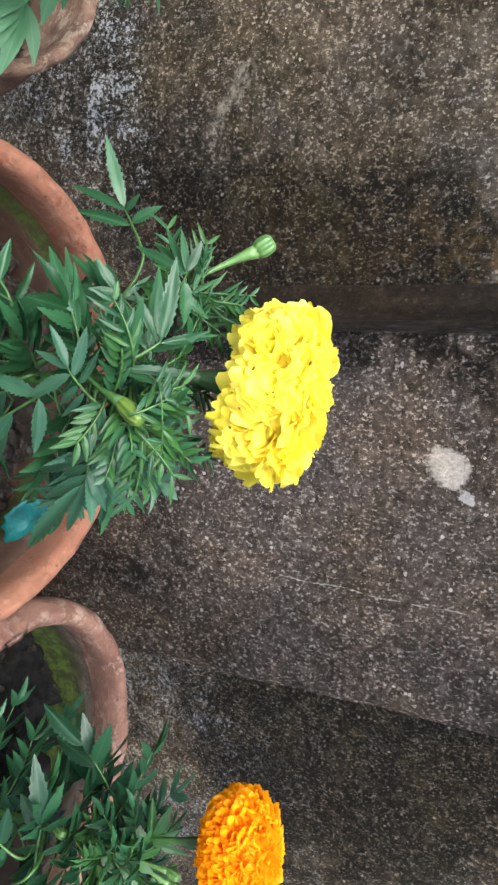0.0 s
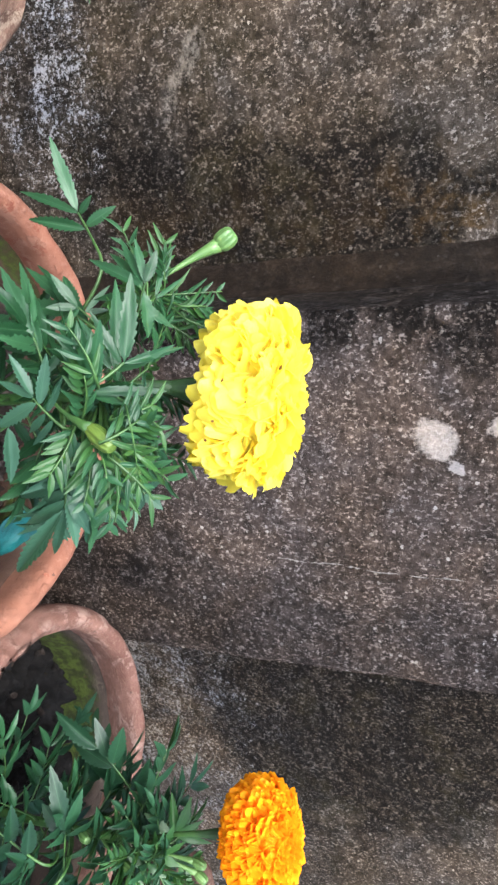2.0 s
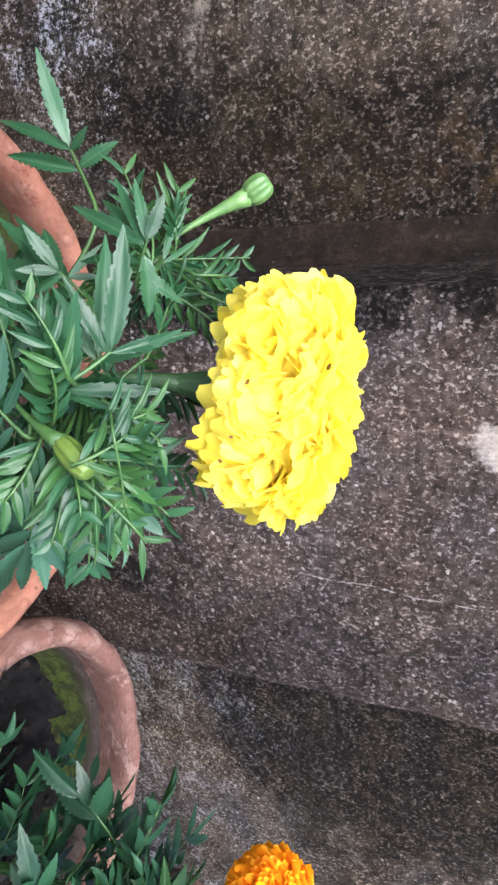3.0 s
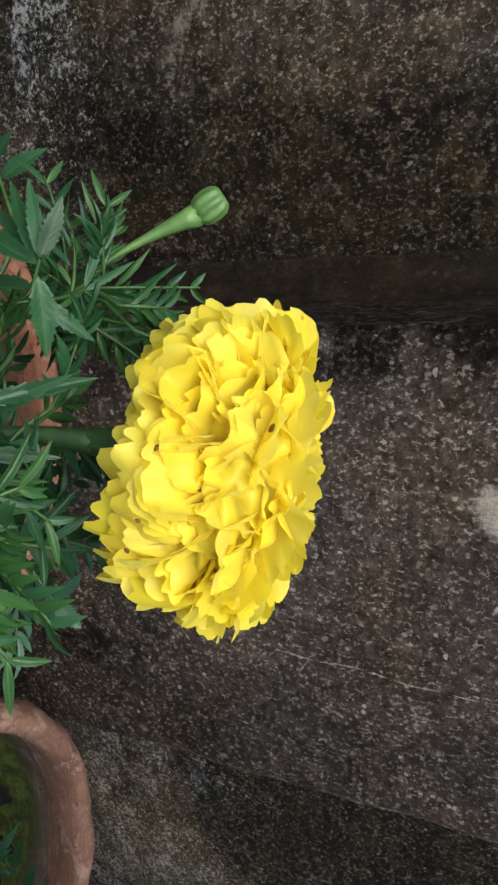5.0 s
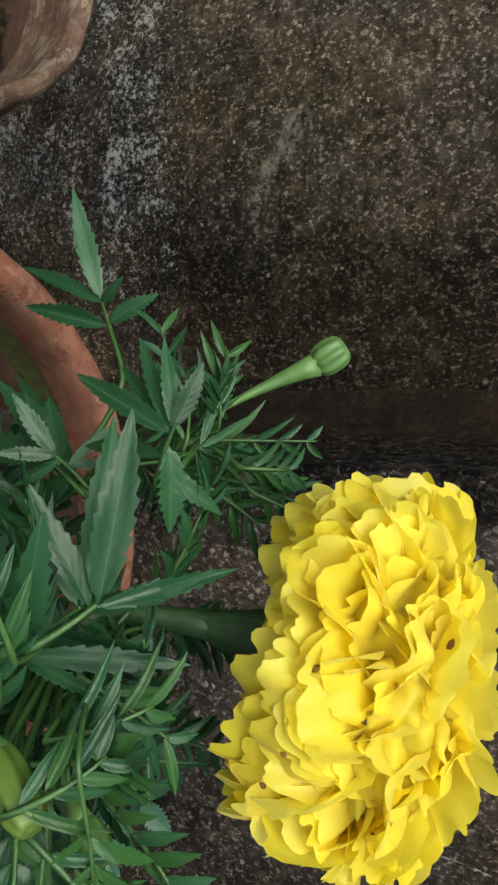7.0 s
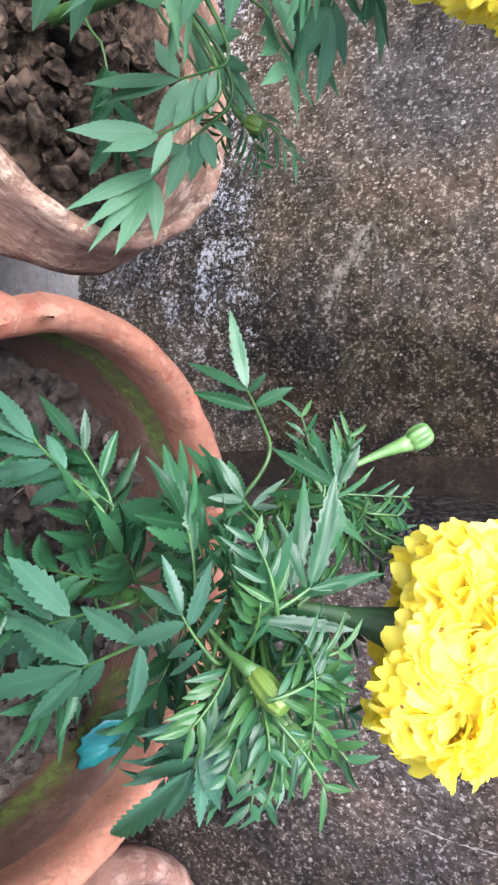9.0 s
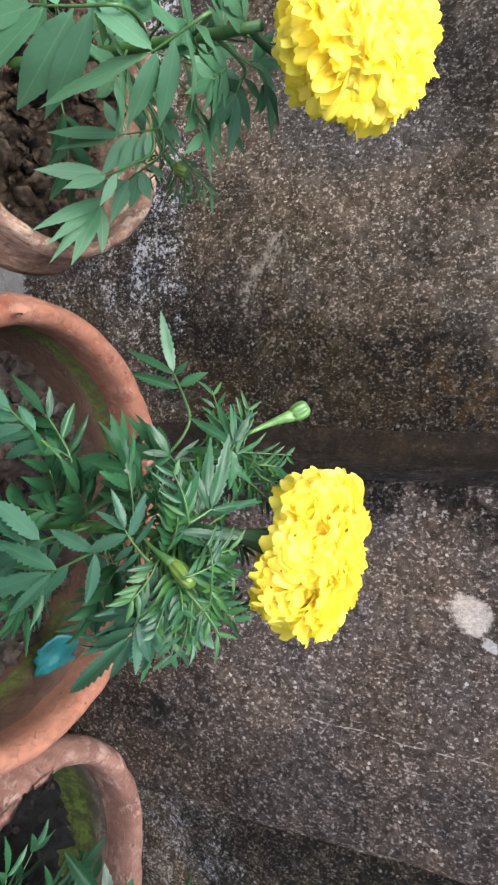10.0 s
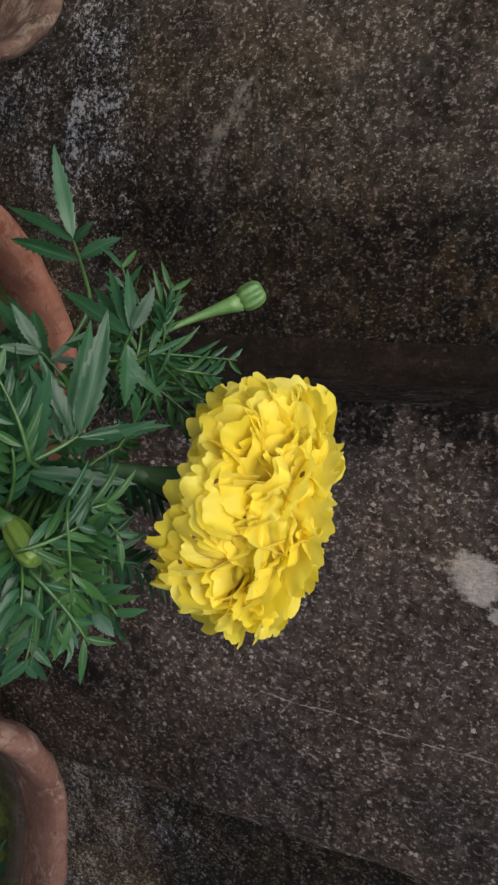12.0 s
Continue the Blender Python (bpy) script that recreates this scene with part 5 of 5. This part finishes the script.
spread_leaf(plant, ((0.298, -0.205, 0.279), (0.315, -0.205, 0.257), (0.323, -0.205, 0.237)), [((0.323, -0.205, 0.237), (0.339, -0.205, 0.194), 0.0100), ((0.320, -0.205, 0.241), (0.300, -0.205, 0.224), 0.0130), ((0.317, -0.205, 0.250), (0.304, -0.201, 0.232), 0.0112), ((0.323, -0.205, 0.243), (0.351, -0.205, 0.225), 0.0117), ((0.320, -0.205, 0.251), (0.347, -0.205, 0.239), 0.0115), ((0.315, -0.205, 0.260), (0.333, -0.205, 0.257), 0.0121), ((0.311, -0.205, 0.263), (0.307, -0.199, 0.245), 0.0102), ((0.308, -0.205, 0.266), (0.324, -0.201, 0.272), 0.0102)], "dark")
spread_leaf(plant, ((0.294, -0.145, 0.298), (0.273, -0.145, 0.288), (0.258, -0.145, 0.276)), [((0.263, -0.145, 0.279), (0.242, -0.145, 0.252), 0.0119), ((0.269, -0.145, 0.283), (0.243, -0.145, 0.282), 0.0093), ((0.271, -0.145, 0.287), (0.245, -0.145, 0.299), 0.0125), ((0.276, -0.145, 0.284), (0.265, -0.141, 0.255), 0.0121), ((0.283, -0.145, 0.292), (0.284, -0.141, 0.259), 0.0114), ((0.290, -0.145, 0.296), (0.266, -0.145, 0.312), 0.0102), ((0.287, -0.145, 0.294), (0.302, -0.141, 0.268), 0.0106)], "dark")
spread_leaf(plant, ((0.298, -0.205, 0.319), (0.315, -0.205, 0.309), (0.342, -0.205, 0.295)), [((0.303, -0.205, 0.316), (0.317, -0.205, 0.272), 0.0139), ((0.307, -0.205, 0.315), (0.321, -0.205, 0.293), 0.0114), ((0.317, -0.205, 0.309), (0.342, -0.205, 0.287), 0.0118), ((0.322, -0.205, 0.305), (0.352, -0.205, 0.289), 0.0102), ((0.312, -0.205, 0.313), (0.329, -0.205, 0.316), 0.0082), ((0.326, -0.205, 0.304), (0.336, -0.201, 0.274), 0.0093)], "dark")
spread_leaf(plant, ((0.309, -0.185, 0.272), (0.293, -0.185, 0.276), (0.281, -0.185, 0.280)), [((0.280, -0.185, 0.280), (0.242, -0.185, 0.282), 0.0120), ((0.282, -0.185, 0.278), (0.267, -0.185, 0.267), 0.0107), ((0.284, -0.185, 0.280), (0.267, -0.185, 0.300), 0.0097), ((0.293, -0.185, 0.276), (0.310, -0.185, 0.252), 0.0111), ((0.301, -0.185, 0.275), (0.287, -0.185, 0.293), 0.0091), ((0.279, -0.185, 0.280), (0.257, -0.179, 0.293), 0.0089)], "dark")
spread_leaf(plant, ((0.319, -0.165, 0.314), (0.329, -0.165, 0.324), (0.343, -0.165, 0.330)), [((0.341, -0.165, 0.329), (0.367, -0.165, 0.321), 0.0080), ((0.335, -0.165, 0.327), (0.350, -0.165, 0.312), 0.0079), ((0.333, -0.165, 0.328), (0.347, -0.165, 0.337), 0.0070), ((0.329, -0.165, 0.323), (0.341, -0.165, 0.307), 0.0079), ((0.324, -0.165, 0.320), (0.318, -0.165, 0.334), 0.0068), ((0.322, -0.165, 0.317), (0.333, -0.165, 0.303), 0.0070)], "dark")
spread_leaf(plant, ((0.319, -0.172, 0.308), (0.306, -0.172, 0.317), (0.296, -0.172, 0.328)), [((0.296, -0.172, 0.328), (0.283, -0.172, 0.344), 0.0048), ((0.298, -0.172, 0.325), (0.302, -0.172, 0.338), 0.0049), ((0.300, -0.172, 0.323), (0.282, -0.172, 0.328), 0.0049), ((0.304, -0.172, 0.319), (0.289, -0.172, 0.317), 0.0049), ((0.306, -0.172, 0.317), (0.314, -0.172, 0.329), 0.0050), ((0.311, -0.172, 0.313), (0.301, -0.172, 0.306), 0.0050), ((0.314, -0.172, 0.311), (0.324, -0.172, 0.318), 0.0051), ((0.295, -0.172, 0.327), (0.277, -0.168, 0.337), 0.0048)], "young")
compound_leaf(plant, (0.313, -0.130, 0.286), (0.278, -0.100, 0.227), 4, 0.0203, 0.0061, "dark")
compound_leaf(plant, (0.316, -0.180, 0.312), (0.378, -0.190, 0.266), 4, 0.0234, 0.0061, "dark")
compound_leaf(plant, (0.307, -0.160, 0.317), (0.283, -0.140, 0.326), 4, 0.0172, 0.0043, "dark")
compound_leaf(plant, (0.314, -0.160, 0.321), (0.324, -0.150, 0.336), 4, 0.0156, 0.0036, "dark")
spread_leaf(plant, ((0.304, -0.165, 0.321), (0.302, -0.160, 0.324), (0.300, -0.155, 0.328)), [((0.300, -0.155, 0.328), (0.282, -0.150, 0.338), 0.0063), ((0.300, -0.155, 0.326), (0.279, -0.150, 0.327), 0.0057), ((0.304, -0.155, 0.328), (0.310, -0.150, 0.346), 0.0049), ((0.311, -0.155, 0.322), (0.327, -0.155, 0.338), 0.0059), ((0.304, -0.155, 0.324), (0.285, -0.160, 0.313), 0.0063), ((0.302, -0.155, 0.328), (0.295, -0.150, 0.343), 0.0040)], "young")
for p, q in (((0.300, -0.172, 0.322), (0.282, -0.178, 0.330)), ((0.308, -0.172, 0.324), (0.306, -0.176, 0.343)), ((0.314, -0.170, 0.322), (0.330, -0.176, 0.330)), ((0.318, -0.170, 0.318), (0.340, -0.178, 0.316)), ((0.306, -0.178, 0.312), (0.318, -0.190, 0.320)), ((0.296, -0.176, 0.312), (0.284, -0.190, 0.312))):
    fine_leaf(plant, p, q, 5, 0.010, 0.0012)
filler(plant, (0.308, -0.164), 0.200, 0.315, 0.058, 34, 0.021, 0.0076, 22, (0, 0), ("dark", "dark", "dark", "dark", "leaf"))
filler(plant, (0.312, -0.160), 0.285, 0.328, 0.036, 22, 0.016, 0.0048, 23, (0, 0), ("dark", "leaf", "young"))
for b, t in (((0.281, -0.184, 0.290), (0.277, -0.189, 0.298)), ((0.297, -0.168, 0.319), (0.294, -0.171, 0.326)), ((0.311, -0.173, 0.303), (0.310, -0.177, 0.311)), ((0.313, -0.159, 0.339), (0.313, -0.161, 0.347)), ((0.322, -0.159, 0.339), (0.325, -0.161, 0.346))):
    flower_bud(plant, Vector((0.308, -0.163, b[2] - 0.022)), b, t, 0.0024, BUD)
flower(plant, (0.283, -0.157, 0.3825), (-0.04, 0.20, 0.98), 0.0274, 0.0200, 900, ORANGE_PETALS, 8, (0.306, -0.160, 0.314), (0.17, 0.22), "tight orange pompon flower", 116, 0.0040, 0.86, 0.0011, STEM, 24, 2.2, 1.15, 0.35)

# ---- marigold in the weathered pot
plant = thing("marigold_plant", (POT_C[0], POT_C[1], 0.200), "tall broad-leaved marigold with a bright yellow flower", "plant", "marigolds in pots")
plant_stem(plant, bend((-0.205, -0.110, 0.192), (-0.190, -0.125, 0.280), (-0.176, -0.145, 0.372), 14), 0.0040, 0.0024)
spread_leaf(plant, ((-0.139, -0.112, 0.299), (-0.131, -0.112, 0.280), (-0.120, -0.112, 0.262)), [((-0.120, -0.112, 0.262), (-0.084, -0.134, 0.259), 0.0092), ((-0.119, -0.112, 0.263), (-0.093, -0.116, 0.267), 0.0077), ((-0.119, -0.112, 0.262), (-0.090, -0.146, 0.258), 0.0070), ((-0.120, -0.112, 0.263), (-0.097, -0.148, 0.259), 0.0069), ((-0.123, -0.112, 0.268), (-0.102, -0.152, 0.250), 0.0082), ((-0.130, -0.112, 0.280), (-0.122, -0.132, 0.269), 0.0070), ((-0.131, -0.112, 0.282), (-0.109, -0.112, 0.269), 0.0083), ((-0.134, -0.112, 0.289), (-0.121, -0.102, 0.289), 0.0080), ((-0.137, -0.112, 0.294), (-0.132, -0.102, 0.299), 0.0061), ((-0.133, -0.112, 0.287), (-0.116, -0.107, 0.278), 0.0074)], "broad")
spread_leaf(plant, ((-0.147, -0.130, 0.310), (-0.147, -0.130, 0.299), (-0.147, -0.130, 0.290)), [((-0.148, -0.130, 0.290), (-0.149, -0.145, 0.254), 0.0108), ((-0.146, -0.130, 0.290), (-0.145, -0.142, 0.254), 0.0099), ((-0.145, -0.130, 0.294), (-0.127, -0.135, 0.280), 0.0088), ((-0.145, -0.130, 0.299), (-0.126, -0.130, 0.286), 0.0079), ((-0.146, -0.130, 0.303), (-0.128, -0.130, 0.297), 0.0064), ((-0.149, -0.130, 0.290), (-0.167, -0.130, 0.279), 0.0079), ((-0.146, -0.130, 0.308), (-0.131, -0.130, 0.304), 0.0057)], "broad")
spread_leaf(plant, ((-0.135, -0.130, 0.306), (-0.130, -0.130, 0.293), (-0.128, -0.130, 0.278)), [((-0.129, -0.130, 0.280), (-0.128, -0.155, 0.254), 0.0100), ((-0.128, -0.130, 0.280), (-0.120, -0.150, 0.268), 0.0085), ((-0.128, -0.130, 0.286), (-0.112, -0.135, 0.279), 0.0058)], "broad")
spread_leaf(plant, ((-0.151, -0.205, 0.375), (-0.147, -0.205, 0.365), (-0.143, -0.205, 0.354)), [((-0.142, -0.205, 0.354), (-0.135, -0.205, 0.298), 0.0133), ((-0.141, -0.205, 0.357), (-0.121, -0.195, 0.338), 0.0106), ((-0.144, -0.205, 0.364), (-0.122, -0.185, 0.346), 0.0093), ((-0.146, -0.205, 0.369), (-0.130, -0.175, 0.360), 0.0080), ((-0.145, -0.205, 0.354), (-0.162, -0.215, 0.333), 0.0134), ((-0.147, -0.205, 0.365), (-0.163, -0.205, 0.355), 0.0088), ((-0.148, -0.205, 0.372), (-0.152, -0.175, 0.368), 0.0058)], "broad")
spread_leaf(plant, ((-0.157, -0.215, 0.343), (-0.159, -0.215, 0.328), (-0.164, -0.215, 0.309)), [((-0.162, -0.215, 0.314), (-0.143, -0.215, 0.278), 0.0127), ((-0.157, -0.215, 0.327), (-0.129, -0.205, 0.286), 0.0157), ((-0.165, -0.215, 0.308), (-0.163, -0.215, 0.275), 0.0126), ((-0.155, -0.215, 0.335), (-0.127, -0.195, 0.295), 0.0118), ((-0.157, -0.215, 0.339), (-0.155, -0.195, 0.328), 0.0093), ((-0.162, -0.215, 0.320), (-0.180, -0.215, 0.307), 0.0097)], "broad")
spread_leaf(plant, ((-0.169, -0.120, 0.353), (-0.165, -0.120, 0.350), (-0.161, -0.120, 0.349)), [((-0.160, -0.120, 0.349), (-0.143, -0.120, 0.330), 0.0080), ((-0.159, -0.120, 0.349), (-0.133, -0.110, 0.341), 0.0074), ((-0.161, -0.120, 0.347), (-0.158, -0.120, 0.333), 0.0069), ((-0.167, -0.120, 0.350), (-0.180, -0.120, 0.331), 0.0087), ((-0.163, -0.120, 0.351), (-0.148, -0.100, 0.349), 0.0064), ((-0.168, -0.120, 0.352), (-0.161, -0.100, 0.356), 0.0064)], "broad")
filler(plant, (-0.190, -0.125), 0.240, 0.340, 0.060, 9, 0.032, 0.0115, 24, (0.1, -0.1), ("broad", "broad", "leaf"))
filler(plant, (-0.172, -0.128), 0.325, 0.372, 0.040, 10, 0.022, 0.0085, 25, (0, 0), ("broad",))
for b, t in (((-0.142, -0.100, 0.300), (-0.128, -0.085, 0.300)), ((-0.144, -0.100, 0.305), (-0.126, -0.090, 0.318)), ((-0.140, -0.100, 0.296), (-0.136, -0.085, 0.272)), ((-0.146, -0.100, 0.292), (-0.150, -0.085, 0.272))):
    fine_leaf(plant, b, t, 5, 0.011)
flower_bud(plant, (-0.152, -0.108, 0.296), (-0.136, -0.106, 0.307), (-0.1320, -0.1055, 0.3140), 0.0032, OLIVE)
flower(plant, (-0.1670, -0.140, 0.4150), (0.12, -0.55, 0.80), 0.0370, 0.0204, 330, YELLOW_PETALS, 9, (-0.178, -0.142, 0.365), (0.36, 0.60), "bright double yellow flower", 98, 0.0066, 0.84)

# ---- seedling in the end pot
plant = thing("young_plant", (POT_D[0], POT_D[1], 0.180), "young feathery-leaved plant in the end pot", "plant")
plant_stem(plant, bend((0.575, -0.150, 0.175), (0.52, -0.130, 0.270), (0.480, -0.110, 0.340), 12), 0.0028, 0.0016)
compound_leaf(plant, (0.471, -0.100, 0.326), (0.412, -0.060, 0.320), 7, 0.022, 0.0075, "young")
compound_leaf(plant, (0.469, -0.120, 0.310), (0.432, -0.100, 0.285), 6, 0.022, 0.0075, "young")
compound_leaf(plant, (0.487, -0.090, 0.340), (0.455, -0.070, 0.342), 6, 0.022, 0.0075, "young")
compound_leaf(plant, (0.459, -0.130, 0.352), (0.398, -0.130, 0.348), 0, 0.040, 0.0200, "young")
compound_leaf(plant, (0.473, -0.110, 0.372), (0.435, -0.100, 0.359), 5, 0.024, 0.0075, "young")

# ---------------------------------------------------------------- litter
def scrap(name, at, size, mat, label, category, seed, turn=(0, 0, 0), lift=0.25, notch=0.0):
    """A crumpled thin piece with a torn outline, with real thickness."""
    n, rings = 26, 5
    vs, fs = [], []
    for face in (0, 1):
        off = len(vs)
        vs.append((0, 0, -0.0012 * face))
        for r in range(1, rings + 1):
            for k in range(n):
                a = 2 * math.pi * k / n
                f = r / rings * (1 + 0.45 * rumple((math.cos(a), math.sin(a), 0), 1.0, seed) + 0.30 * rumple((math.cos(a), math.sin(a), 0), 4, seed))
                f *= 1 - notch * math.exp(-((a - 1.4) / 0.4) ** 2)
                p = Vector((size[0] * f * math.cos(a), size[1] * f * math.sin(a), 0))
                p.z = lift * size[0] * (rumple(p, 70, seed) + 0.5 * rumple(p, 160, seed)) - 0.0012 * face
                vs.append(p)
        for k in range(n):
            t = (off, off + 1 + k, off + 1 + (k + 1) % n)
            fs.append(t if not face else t[::-1])
        for r in range(rings - 1):
            for k in range(n):
                a, b = off + 1 + r * n + k, off + 1 + r * n + (k + 1) % n
                q = (a, a + n, b + n, b)
                fs.append(q if not face else q[::-1])
    half = len(vs) // 2
    last = 1 + (rings - 1) * n
    for k in range(n):
        a, b = last + k, last + (k + 1) % n
        fs.append((a, a + half, b + half, b))
    return lone(name, mesh_of(vs, fs, mat, name), Matrix.LocRotScale(at, Euler([radians(v) for v in turn]), None), label, category)


scrap("plastic_scrap", (0.159, -0.089, 0.207), (0.020, 0.016), TEAL, "crumpled scrap of teal plastic lying on the soil", "scrap", 3.0, (40, 5, 30), 0.10, 0.55)
scrap("plastic_scrap", (-0.205, -0.150, 0.212), (0.006, 0.004), TEAL, "tiny faded teal plastic fragment on the soil", "scrap", 5.0, (10, 10, 50), 0.5)
scrap("clay_shard", (0.022, -0.212, 0.192), (0.008, 0.006), SHARD, "pale broken clay shard on the soil", "shard", 7.0, (20, 25, 20), 0.2)
for x, y, size, seed in ((0.108, -0.170, 0.0085, 21.0), (0.118, -0.186, 0.006, 22.0), (0.094, -0.188, 0.007, 23.0), (0.125, -0.158, 0.005, 24.0), (0.100, -0.205, 0.0045, 25.0), (0.020, -0.120, 0.006, 26.0)):
    scrap("clay_shard", (x, y, 0.1905), (size * 0.95, size * 0.65), RED_SHARD, "small reddish clay fragment on the grey soil", "shard", seed, (seed * 3 % 40 - 20, seed * 7 % 40 - 20, seed * 50), 0.2)
LITTER = random.Random(4)
for i in range(7):
    a, f = LITTER.uniform(0, 6.28), LITTER.uniform(0.03, 0.095)
    scrap("dry_leaf", (POT_A[0] + f * math.cos(a), POT_A[1] + f * math.sin(a), 0.188), (LITTER.uniform(0.003, 0.006), LITTER.uniform(0.0012, 0.0025)), STRAW,
          "withered brown leaf fragment on the soil", "dry leaf", 10.0 + i, (LITTER.uniform(-20, 20), LITTER.uniform(-20, 20), LITTER.uniform(0, 180)), 0.4)
for i, (p, q) in enumerate((((0.105, -0.190, 0.188), (0.138, -0.145, 0.193)), ((0.000, -0.185, 0.188), (0.030, -0.200, 0.191)), ((0.010, -0.110, 0.188), (0.045, -0.205, 0.189)), ((0.115, -0.205, 0.188), (0.128, -0.170, 0.190)))):
    mid = (Vector(p) + Vector(q)) / 2 + Vector((0.006 * (-1) ** i, 0.004, 0.002))
    vs, fs = tube(bend(p, mid, q, 9), [0.0005 - 0.00003 * k for k in range(10)], 6, p)
    lone("twig", mesh_of(vs, fs, STRAW, "twig"), Matrix.Translation(p), "thin dry twig lying on the soil", "twig")
